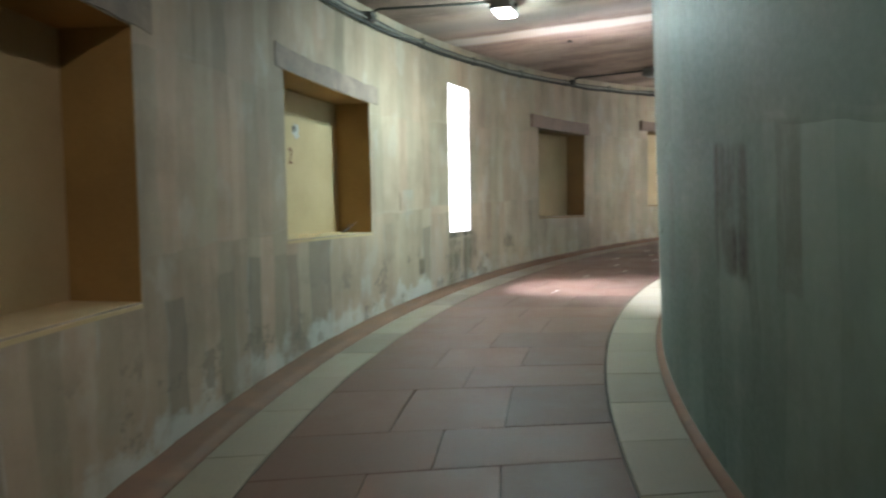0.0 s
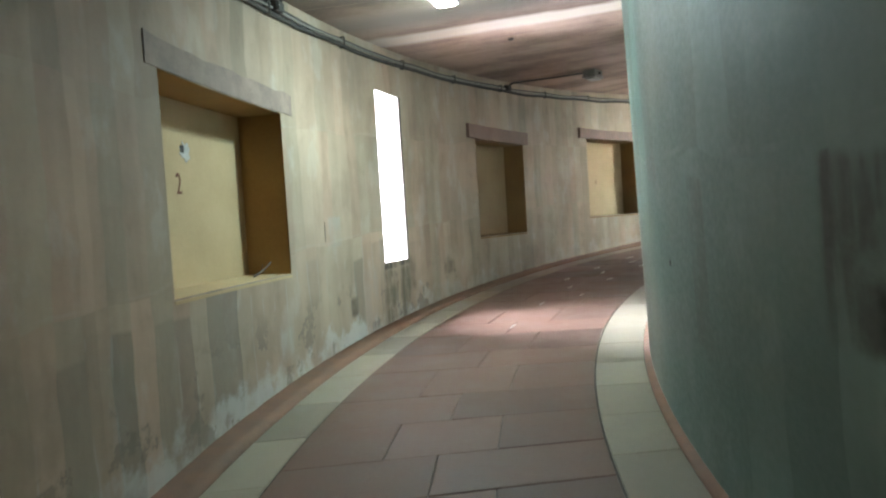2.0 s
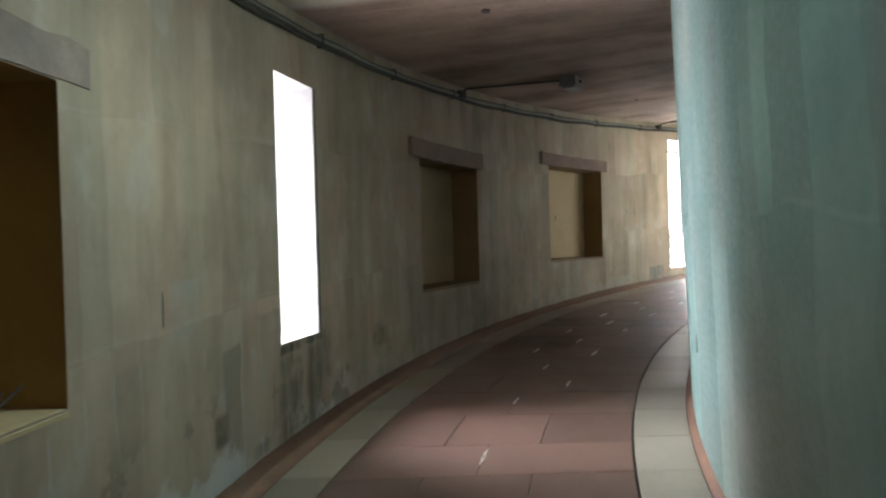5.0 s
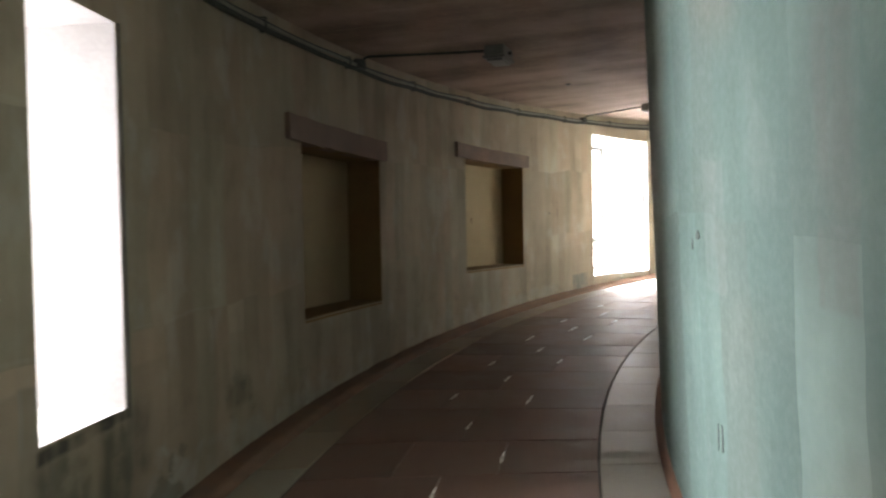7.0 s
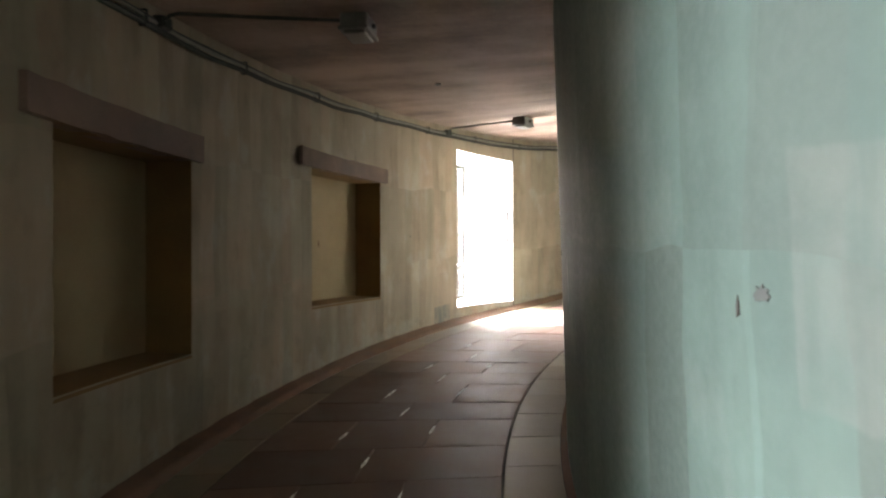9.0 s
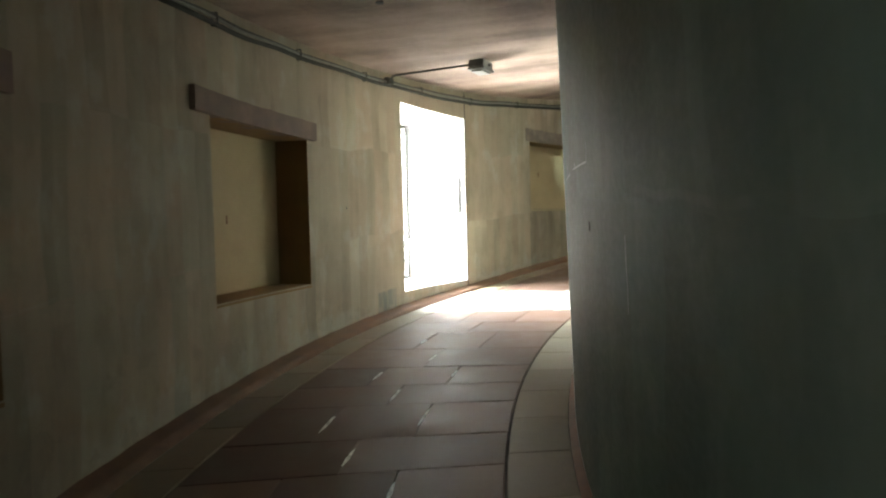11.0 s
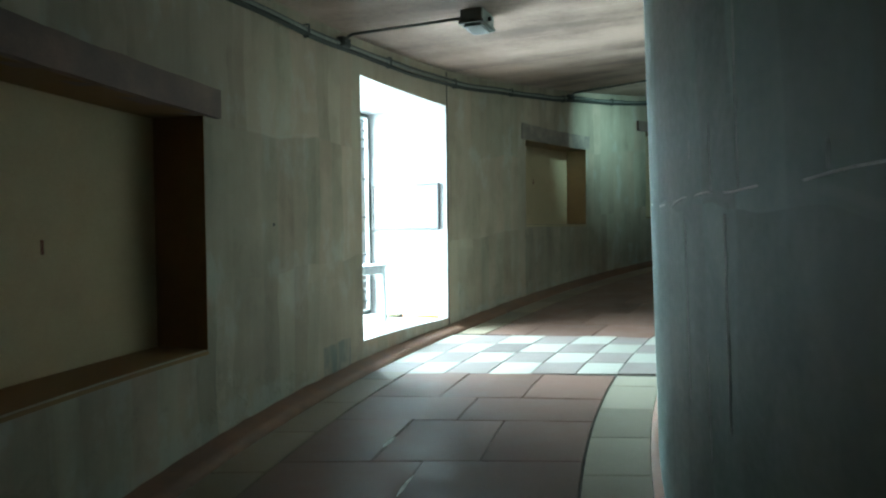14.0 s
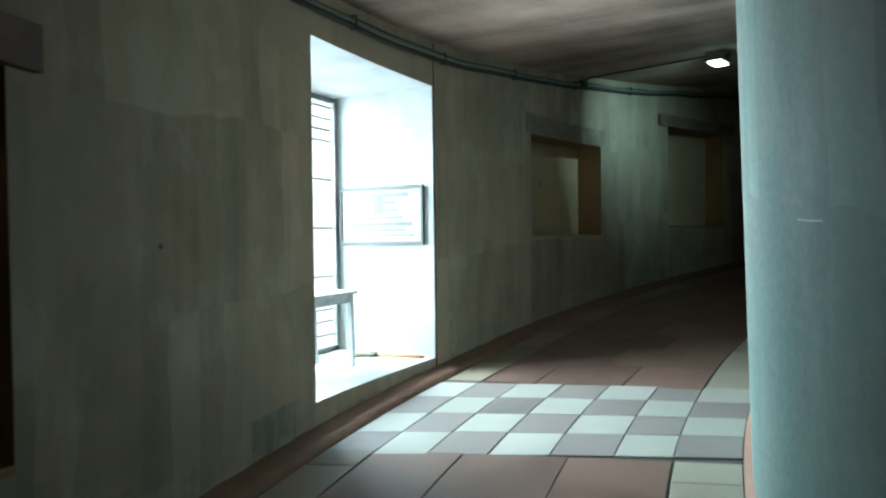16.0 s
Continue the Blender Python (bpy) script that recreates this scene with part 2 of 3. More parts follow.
M_CORE = limewash("inner_plaster", (0.188, 0.276, 0.244), (0.118, 0.172, 0.152), 0.55, False, 0.34,
                  [(arc(4.35, R_IN), arc(6.4, R_IN), 0.90, 1.49, (0.050, 0.047, 0.036), 0.8, 0.05),
                   (arc(4.35, R_IN), arc(5.3, R_IN), 0.90, 1.14, (0.022, 0.020, 0.016), 0.95, 0.09),
                   (arc(5.95, R_IN), arc(6.25, R_IN), 1.18, 1.49, (0.04, 0.038, 0.03), 0.6, 0.02),
                   (arc(2.35, R_IN), arc(3.35, R_IN), 0.93, 1.55, (0.085, 0.092, 0.078), 0.6, 0.03),
                   (arc(10.6, R_IN), arc(11.7, R_IN), 0.62, 1.42, (0.085, 0.088, 0.076), 0.5, 0.03),
                   (arc(14.8, R_IN), arc(16.4, R_IN), 1.36, 2.3, (0.15, 0.15, 0.13), 0.45, 0.03),
                   (arc(22.5, R_IN), arc(23.5, R_IN), 1.30, 2.4, (0.145, 0.15, 0.135), 0.5, 0.03),
                   (arc(26.6, R_IN), arc(27.9, R_IN), 1.22, 1.75, (0.20, 0.235, 0.215), 0.5, 0.02)], 0.2, 1.5)
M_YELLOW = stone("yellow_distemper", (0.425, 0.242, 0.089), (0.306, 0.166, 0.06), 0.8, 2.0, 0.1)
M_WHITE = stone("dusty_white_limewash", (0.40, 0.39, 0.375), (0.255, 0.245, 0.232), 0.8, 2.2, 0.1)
M_LINTEL = stone("red_sandstone", (0.30, 0.185, 0.15), (0.17, 0.105, 0.09), 0.75, 4.0, 0.15)
M_WASHED = stone("washed_lintel", (0.42, 0.31, 0.25), (0.19, 0.14, 0.12), 0.78, 5.0, 0.15)
M_SLAB = stone("red_floor_slab", (0.178, 0.098, 0.073), (0.103, 0.057, 0.042), 0.54, 2.6, 0.35, 0.3, 0.35)
M_BORDER = stone("buff_floor_slab", (0.314, 0.269, 0.206), (0.202, 0.172, 0.131), 0.48, 3.0, 0.4)
M_BORDER_OUTER = stone("brown_buff_floor_slab", (0.246, 0.187, 0.131), (0.154, 0.114, 0.078), 0.55, 3.0, 0.4)
M_CREAM = stone("cream_tile", (0.393, 0.364, 0.316), (0.299, 0.278, 0.239), 0.5, 3.0, 0.25)
M_DUSK = stone("grey_brown_tile", (0.225, 0.183, 0.166), (0.153, 0.126, 0.114), 0.5, 3.0, 0.35)
M_MORTAR = stone("mortar", (0.10, 0.085, 0.07), (0.05, 0.042, 0.036), 0.9, 8.0, 0.0)
M_KERB = stone("red_oxide_kerb", (0.243, 0.126, 0.081), (0.133, 0.068, 0.045), 0.7, 5.0, 0.0)
M_PIPE = plain("dark_conduit", (0.05, 0.045, 0.038), 0.75)
M_CABLE = plain("pale_cable", (0.24, 0.22, 0.19), 0.55)
M_BOX = plain("grey_box", (0.17, 0.16, 0.145), 0.5)
M_DARK = plain("dark_paint", (0.06, 0.05, 0.045), 0.6)
M_STEEL = plain("grey_window_steel", (0.22, 0.22, 0.21), 0.5, 0.3)
M_TABLE = plain("white_table_paint", (0.72, 0.73, 0.74), 0.45)
M_INK = plain("brown_ink", (0.20, 0.07, 0.04), 0.8)
M_MILK = plain("milky_plastic", (0.22, 0.21, 0.195), 0.4)
M_PAPER = plain("notice_paper", (0.27, 0.27, 0.26), 0.5)
M_PRINT = plain("faded_print", (0.10, 0.096, 0.092), 0.6)
M_ORANGE = plain("orange_plastic", (0.75, 0.28, 0.06), 0.4)
M_STRAW = plain("broom_straw", (0.55, 0.47, 0.28), 0.8)
M_SCUFF = plain("grey_scuff", (0.105, 0.122, 0.114), 0.8)
M_FILL = plain("grey_filler", (0.48, 0.48, 0.46), 0.8)
# chipped seams, lightened further: the glints along them are part of this colour
M_SEAM = plain("pale_seam", (0.52, 0.56, 0.54), 0.4)
# ochre distemper, darkened: the niches' inner shade is put into its colour
M_OCHRE_SHADED = stone("shaded_ochre_distemper", (0.299, 0.163, 0.068), (0.211, 0.112, 0.046), 0.8, 2.0, 0.1)
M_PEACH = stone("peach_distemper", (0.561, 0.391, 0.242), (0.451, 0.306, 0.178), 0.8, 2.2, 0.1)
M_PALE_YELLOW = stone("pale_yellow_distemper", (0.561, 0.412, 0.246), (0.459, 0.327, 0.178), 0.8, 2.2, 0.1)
M_LIT = glow("lit_diffuser", (0.86, 1.0, 0.92), 30.0)
M_GLASS = bpy.data.materials.new("glass")
M_GLASS.use_nodes = True
M_GLASS.node_tree.nodes["Principled BSDF"].inputs["Transmission Weight"].default_value = 1.0
M_GLASS.node_tree.nodes["Principled BSDF"].inputs["Roughness"].default_value = 0.0


def ceiling_material():
    g = Nodes("ceiling_plaster")
    uv = g.coords("UV")
    u, v = g.xyz(uv)[0], g.xyz(uv)[1]
    board = g.noise(g.join(g.math("MULTIPLY", u, 1.35), g.math("MULTIPLY", v, 0.22)), 1.0, 4.0, 0.5)
    blotch = g.noise(uv, 1.1, 5.0, 0.6)
    fine = g.noise(uv, 20.0, 5.0, 0.65)
    k = g.math("ADD", g.math("MULTIPLY", board, 0.65), g.math("ADD", g.math("MULTIPLY", blotch, 0.6), g.math("MULTIPLY", fine, 0.15)))
    col = g.mix(g.band(k, 0.50, 0.88), (0.165, 0.108, 0.087), (0.44, 0.30, 0.236))
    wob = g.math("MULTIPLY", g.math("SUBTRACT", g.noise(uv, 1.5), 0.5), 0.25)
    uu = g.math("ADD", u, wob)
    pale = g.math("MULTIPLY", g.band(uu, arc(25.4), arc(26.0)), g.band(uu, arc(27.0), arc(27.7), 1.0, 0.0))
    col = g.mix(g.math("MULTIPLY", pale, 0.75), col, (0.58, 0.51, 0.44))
    lines = g.math("FRACT", g.math("ADD", g.math("DIVIDE", u, 0.41), g.math("MULTIPLY", g.noise(uv, 0.8, 2.0), 0.5)))
    lines = g.math("MULTIPLY", g.band(lines, 0.0, 0.05, 1.0, 0.0), g.band(g.noise(uv, 1.3, 4.0), 0.45, 0.65))
    col = g.mix(g.math("MULTIPLY", lines, 0.45), col, (0.66, 0.50, 0.42))
    # darker grey band across the ceiling, next to the pale one
    grey_band = g.math("MULTIPLY", g.band(uu, arc(21.5), arc(23.5)), g.band(uu, arc(23.5), arc(25.6), 1.0, 0.0))
    col = g.mix(g.math("MULTIPLY", grey_band, 0.6), col, (0.22, 0.21, 0.20))
    g.bump(g.math("ADD", board, g.math("MULTIPLY", fine, 0.4)), 0.4, 0.012)
    return g.done(col, 0.8, 0.0, 0.3)


M_CEIL = ceiling_material()


# ---- mesh helpers ----
def link(name, bm, material, parent=None, label="", smooth=False):
    bmesh.ops.recalc_face_normals(bm, faces=bm.faces)
    mesh = bpy.data.meshes.new(name)
    bm.to_mesh(mesh)
    bm.free()
    for m in (material if isinstance(material, (list, tuple)) else [material]):
        mesh.materials.append(m)
    if smooth:
        for p in mesh.polygons:
            p.use_smooth = True
    ob = new(name, mesh)
    ob.parent = parent
    if label:
        ob["label"] = label
    return ob


part = link


def empty(name, m, label, category, group=""):
    ob = new(name)
    ob.matrix_world = m
    return tagged(ob, label, category, group)


def block(bm, size, m, bevel=0.0):
    """A bevelled box added to bm at m."""
    made = bmesh.ops.create_cube(bm, size=1.0, matrix=m @ Matrix.Diagonal((*size, 1)))["verts"]
    if bevel:
        edges = {e for v in made for e in v.link_edges}
        bmesh.ops.bevel(bm, geom=list(edges), offset=bevel, segments=2, profile=0.5, affect="EDGES")


def box(size, m, bevel=0.0):
    bm = bmesh.new()
    block(bm, size, m, bevel)
    return bm


def tube(points, radius, sides=8):
    """A round bar along points, closed at its ends."""
    bm = bmesh.new()
    rings, n = [], len(points)
    for i, p in enumerate(points):
        d = (points[min(i + 1, n - 1)] - points[max(i - 1, 0)]).normalized()
        q = d.to_track_quat("Z", "Y").to_matrix()
        rings.append([bm.verts.new(p + q @ Vector((radius * math.cos(2 * math.pi * j / sides), radius * math.sin(2 * math.pi * j / sides), 0))) for j in range(sides)])
    for a, b in zip(rings, rings[1:]):
        for j in range(sides):
            bm.faces.new((a[j], a[(j + 1) % sides], b[(j + 1) % sides], b[j]))
    bm.faces.new(rings[0]), bm.faces.new(rings[-1])
    return bm


def steps(a, b, size):
    n = max(1, math.ceil((b - a) / size))
    return [a + (b - a) * i / n for i in range(n + 1)]


def ring_profile(profile, a, b, size=1.0, swell=None):
    """A profile of (r, height over the floor) swept along the ramp; swell(phi) scales the heights above it."""
    bm = bmesh.new()
    layer = bm.loops.layers.uv.new("UVMap")
    where = {}
    rows = []
    for phi in steps(a, b, size):
        row = []
        for r, h in profile:
            vert = bm.verts.new(at(r, phi, ramp(phi) + (h * swell(phi) if swell and h > 0 else h)))
            where[vert] = (arc(phi), r)
            row.append(vert)
        rows.append(row)
    n = len(profile)
    for p, q in zip(rows, rows[1:]):
        for j in range(n):
            bm.faces.new((p[j], p[(j + 1) % n], q[(j + 1) % n], q[j]))
    bm.faces.new(rows[0]), bm.faces.new(rows[-1])
    for f in bm.faces:
        for l in f.loops:
            l[layer].uv = where[l.vert]
    return bm


# ---- the shell ----
# openings of the outer wall: phi from, phi to, z from, z to
NICHES = [(-0.1, 5.85, 1.075, 2.355), (12.57, 18.73, 1.285, 2.518), (36.42, 41.99, 1.36, 2.75),
          (49.95, 56.15, 1.53, 2.965), (78.55, 84.92, 2.317, 3.50), (91.6, 97.4, 2.45, 3.95)]
SLIT = (26.2, 28.41, 1.213, 3.044)
WIDE = (64.354, 71.0, 1.232, 3.681)
DEPTH = 0.36


def walled(r_face, r_back, holes, through_holes, z0, z1, lean=0.0):
    """A thick curved wall with openings: holes show in its face alone, through_holes in both."""
    bm = bmesh.new()
    layer = bm.loops.layers.uv.new("UVMap")
    cuts = sorted({x for h in holes + through_holes for x in h[:2]} | {PHI_A, PHI_B})
    phis = [p for a, b in zip(cuts, cuts[1:]) for p in steps(a, b, 1.0)[:-1]] + [PHI_B]
    zs = sorted({z for h in holes + through_holes for z in h[2:]} | {z0, z1})
    inside = lambda p, z, hs: any(h[0] < p < h[1] and h[2] < z < h[3] for h in hs)
    grids = {}
    for r in (r_face, r_back):
        grids[r] = [[bm.verts.new(at(r + (lean * (z - ramp(p)) if r == r_face else 0.0), p, z)) for z in zs] for p in phis]
    spot = {}
    for r in (r_face, r_back):
        for i, p in enumerate(phis):
            for j, z in enumerate(zs):
                spot[grids[r][i][j]] = (arc(p, r_face), z - ramp(p) + (0 if r == r_face else abs(r_back - r_face)))
    solid = {}
    for r, hs in ((r_face, holes + through_holes), (r_back, through_holes)):
        v = grids[r]
        for i in range(len(phis) - 1):
            for j in range(len(zs) - 1):
                full = not inside((phis[i] + phis[i + 1]) / 2, (zs[j] + zs[j + 1]) / 2, hs)
                solid[r, i, j] = full
                if full:
                    bm.faces.new((v[i][j], v[i + 1][j], v[i + 1][j + 1], v[i][j + 1]))
    for f in bm.faces:
        for l in f.loops:
            l[layer].uv = spot[l.vert]
    a, b, m, n = grids[r_face], grids[r_back], len(phis) - 1, len(zs) - 1
    for i in range(m):
        bm.faces.new((a[i][0], a[i + 1][0], b[i + 1][0], b[i][0]))
        bm.faces.new((a[i][n], a[i + 1][n], b[i + 1][n], b[i][n]))
    for j in range(n):
        bm.faces.new((a[0][j], a[0][j + 1], b[0][j + 1], b[0][j]))
        bm.faces.new((a[m][j], a[m][j + 1], b[m][j + 1], b[m][j]))
    return bm


def lining(hole, r0, r1, thick=0.03, sill=True):
    """The painted inside of an opening, four thick sides, and set behind the wall's face."""
    p0, p1, z0, z1 = hole
    bm = bmesh.new()
    tp = math.degrees(thick / r0)

    def slab(pa, pb, za, zb, ra, rb):
        ps = steps(pa, pb, 1.5)
        rows = [[bm.verts.new(at(r, p, z)) for r, z in ((ra, za), (rb, za), (rb, zb), (ra, zb))] for p in ps]
        for x, y in zip(rows, rows[1:]):
            for j in range(4):
                bm.faces.new((x[j], x[(j + 1) % 4], y[(j + 1) % 4], y[j]))
        bm.faces.new(rows[0]), bm.faces.new(rows[-1])

    slab(p0 - tp, p0, z0 - thick, z1 + thick, r0, r1)
    slab(p1, p1 + tp, z0 - thick, z1 + thick, r0, r1)
    slab(p0, p1, z1, z1 + thick, r0, r1)
    if sill:
        slab(p0, p1, z0 - thick, z0, r0, r1)
    return bm


def backing(hole, r):
    """The back of a niche, a thin curved slab."""
    p0, p1, z0, z1 = hole
    bm = bmesh.new()
    rows = [[bm.verts.new(at(q, p, z)) for q, z in ((r, z0 - 0.03), (r + 0.03, z0 - 0.03), (r + 0.03, z1 + 0.03), (r, z1 + 0.03))] for p in steps(p0 - 0.1, p1 + 0.1, 1.0)]
    for x, y in zip(rows, rows[1:]):
        for j in range(4):
            bm.faces.new((x[j], x[(j + 1) % 4], y[(j + 1) % 4], y[j]))
    bm.faces.new(rows[0]), bm.faces.new(rows[-1])
    return bm


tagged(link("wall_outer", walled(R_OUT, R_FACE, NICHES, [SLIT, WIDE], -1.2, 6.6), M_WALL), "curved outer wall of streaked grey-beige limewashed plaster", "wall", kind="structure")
tagged(link("wall_inner", walled(R_IN, 12.5, [], [], -1.2, 6.6, LEAN), M_CORE), "curved inner wall of grey-green limewashed plaster", "wall", kind="structure")
floor = tagged(link("floor", ring_profile([(12.8, -0.012), (15.7, -0.012), (15.7, -0.3), (12.8, -0.3)], PHI_A, PHI_B), M_MORTAR), "ramped floor with dark open joints between stone slabs", "floor", kind="structure")
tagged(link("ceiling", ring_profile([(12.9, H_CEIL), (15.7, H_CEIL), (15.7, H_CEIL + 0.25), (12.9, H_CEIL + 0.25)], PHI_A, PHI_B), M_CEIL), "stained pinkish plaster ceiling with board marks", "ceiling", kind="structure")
# unseen walls added at both ends to shut out daylight
for i, phi in enumerate((PHI_A + 0.2, PHI_B - 0.2)):
    tagged(link(f"wall_end_{i + 1}", box((0.3, 4.4, 8.0), turn(14.3, phi, 2.6)), M_CORE), "unseen plain wall added to close the passage", "wall", kind="structure")
# oversized slab, never in view, added to block sun and sky from above
tagged(link("roof", box((60, 60, 0.3), pose(0, 0, 6.8)), M_MORTAR), "unseen flat slab added over the building", "roof", kind="structure")
M_HAZE = glow("bright_haze", (0.93, 0.97, 1.0), 8.0)
for i, (p, wide) in enumerate(((67.7, 13.0), (27.4, 5.0))):
    tagged(link(f"backdrop_{i + 1}", box((wide, 0.05, 12.0), turn(20.5, p, 4.7)), M_HAZE), "bright hazy daylight outside the window", "backdrop", kind="structure")
tagged(link("ground", box((4000, 4000, 0.2), pose(0, 0, -1.35)), M_BORDER), "dusty ground round the building", "ground", kind="structure")

for i, hole in enumerate(NICHES):
    niche = tagged(link(f"niche_{i + 1}", lining(hole, R_OUT + 0.004, R_OUT + DEPTH, sill=False), M_OCHRE_SHADED if i > 1 else M_YELLOW), "blind window niche painted yellow inside", "niche", kind="structure")
    bm = bmesh.new()
    rim = [[bm.verts.new(at(q, p, z)) for q, z in ((R_OUT - 0.004, hole[2] - 0.03), (R_OUT + DEPTH, hole[2] - 0.03), (R_OUT + DEPTH, hole[2] + 0.006), (R_OUT + 0.02, hole[2]), (R_OUT - 0.004, hole[2] - 0.012))] for p in steps(hole[0], hole[1], 0.8)]
    for x, y in zip(rim, rim[1:]):
        for j in range(5):
            bm.faces.new((x[j], x[(j + 1) % 5], y[(j + 1) % 5], y[j]))
    bm.faces.new(rim[0]), bm.faces.new(rim[-1])
    # sills 3, 4 and 6 get the darker ochre, their shade as colour
    link("sill", bm, M_OCHRE_SHADED if i in (2, 3, 5) else M_PALE_YELLOW, niche)
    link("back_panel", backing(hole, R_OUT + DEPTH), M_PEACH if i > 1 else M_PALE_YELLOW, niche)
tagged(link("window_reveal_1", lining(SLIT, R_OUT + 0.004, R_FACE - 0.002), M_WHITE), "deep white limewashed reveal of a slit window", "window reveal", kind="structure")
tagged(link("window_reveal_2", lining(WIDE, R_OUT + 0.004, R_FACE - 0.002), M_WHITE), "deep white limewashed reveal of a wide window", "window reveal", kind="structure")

def fillet_swell(phi):
    """The hand-laid fillet is uneven, and stands higher past the fourth niche."""
    rise = min(1.0, max(0.0, (phi - 50.0) / 8.0))
    return 0.95 + 0.75 * rise + 0.30 * noise.noise(Vector((phi * 0.9, 3.0, 0.0))) + 0.16 * noise.noise(Vector((phi * 3.1, 8.0, 0.0)))


tagged(link("trim_outer", ring_profile([(15.64, -0.02), (15.64, 0.034), (15.612, 0.031), (15.52, 0.016), (15.415, 0.005), (15.415, -0.02)], PHI_A, PHI_B, 0.35, fillet_swell), M_KERB, smooth=True), "worn red oxide fillet along the foot of the wall", "kerb", kind="structure")
tagged(link("trim_inner", ring_profile([(12.90, -0.02), (12.90, 0.045), (12.948, 0.040), (12.962, 0.024), (12.998, 0.006), (12.998, -0.02)], PHI_A, PHI_B, 0.7), M_KERB, smooth=True), "thin red line along the foot of the wall", "kerb", kind="structure")


for i, (p, z0, z1) in enumerate(((71.06, ramp(71) + 0.04, ramp(71) + H_CEIL - 0.02), (28.47, SLIT[2], SLIT[3]))):
    tagged(link(f"trim_bead_{i + 1}", box((0.014, 0.012, z1 - z0), turn(R_OUT - 0.003, p, (z0 + z1) / 2), 0.003), M_DARK), "thin dark metal bead on the edge of a window reveal", "edge bead", kind="structure")

# ---- lintels ----
def lintel(p0, p1, z0, z1, proud, material, label):
    bm = bmesh.new()
    rows = []
    for p in steps(p0, p1, 0.5):
        worn = 0.014 if material is M_WASHED else 0.010
        e, d = 0.010 * noise.noise(Vector((p * 2.1, z0, 0))), worn * noise.noise(Vector((p * 1.6, z1, 7)))
        rows.append([bm.verts.new(at(r, p, z)) for r, z in ((R_OUT + 0.1, z0), (R_OUT - proud * (1 + 14 * e), z0 + e), (R_OUT - proud * (1 - 9 * e), z1 + 1.4 * d), (R_OUT + 0.1, z1))])
    for x, y in zip(rows, rows[1:]):
        for j in range(4):
            bm.faces.new((x[j], x[(j + 1) % 4], y[(j + 1) % 4], y[j]))
    bm.faces.new(rows[0]), bm.faces.new(rows[-1])
    sharp = [e for e in bm.edges if len(e.link_faces) == 2 and e.calc_face_angle(0) > 0.6]
    bmesh.ops.bevel(bm, geom=sharp, offset=min(0.012, proud * 0.6), segments=2, profile=0.5, affect="EDGES")
    tagged(link("lintel", bm, material), label, "lintel", "lintels over the niches", kind="structure")


lintel(-0.6, 6.5, 2.36, 2.52, 0.007, M_WASHED, "stone lintel washed over with grey plaster")
lintel(12.1, 19.45, 2.522, 2.69, 0.007, M_WASHED, "stone lintel washed over with grey plaster")
lintel(35.44, 42.37, 2.75, 2.942, 0.045, M_LINTEL, "proud red sandstone lintel over a blind niche")
lintel(48.93, 56.61, 2.965, 3.14, 0.045, M_LINTEL, "proud red sandstone lintel over a blind niche")
lintel(78.1, 85.3, 3.505, 3.72, 0.008, M_WASHED, "stone lintel washed over with grey plaster")
lintel(90.6, 98.2, 3.95, 4.12, 0.045, M_LINTEL, "proud red sandstone lintel over a blind niche")

# ---- ceiling lamps, conduit and cables ----
def ceiling_lamp(phi, r, lit, label):
    z = ramp(phi) + H_CEIL
    lamp = empty("ceiling_lamp", turn(r, phi, z), label, "lamp", "lamps along the passage")
    part("body", box((0.31, 0.19, 0.095), pose(0, 0, -0.048), 0.016), M_BOX, lamp)
    cover = part("cover", box((0.33, 0.21, 0.026), pose(0, 0, -0.106), 0.009), M_BOX, lamp)
    part("diffuser", box((0.26, 0.15, 0.024), pose(0, 0, -0.128), 0.01), M_LIT if lit else M_MILK, cover, "glowing diffuser" if lit else "unlit milky diffuser")
    for x in (-0.15, 0.15):
        for y in (-0.09, 0.09):
            part("screw", tube([Vector((x, y, -0.116)), Vector((x, y, -0.122))], 0.006, 6), M_STEEL, cover)
    for y in (-0.085, 0.085):
        part("lug", box((0.03, 0.03, 0.03), pose(0, y * 1.25, -0.06), 0.005), M_DARK, lamp)
    return lamp


ceiling_lamp(20.0, 14.37, True, "grey bulkhead lamp, switched on, screwed to the ceiling")
ceiling_lamp(42.0, 14.38, False, "grey bulkhead lamp, switched off, screwed to the ceiling")
ceiling_lamp(63.1, 14.37, False, "grey bulkhead lamp, switched off, screwed to the ceiling")
ceiling_lamp(-1.4, 14.37, True, "grey bulkhead lamp, switched on, screwed to the ceiling")
ceiling_lamp(83.2, 13.9, True, "grey bulkhead lamp, switched on, screwed to the ceiling")


def run(h, r, a, b, wave, radius, size=0.5):
    pts = []
    for p in steps(a, b, size):
        w = wave * noise.noise(Vector((p * 0.35, h * 9, 0)))
        pts.append(at(r, p, ramp(p) + h + w))
    return tube(pts, radius)


H_PIPE = 2.858
conduit = tagged(link("conduit", run(H_PIPE - 0.030, R_OUT - 0.026, PHI_A + 1, PHI_B - 1, 0.02, 0.021), M_PIPE, smooth=True), "dark metal conduit running along the top of the wall", "conduit")
tagged(link("cable", run(H_PIPE + 0.004, R_OUT - 0.034, PHI_A + 1, PHI_B - 1, 0.022, 0.013, 0.3), M_CABLE, smooth=True), "pale sagging cable clipped along the top of the conduit", "cable")
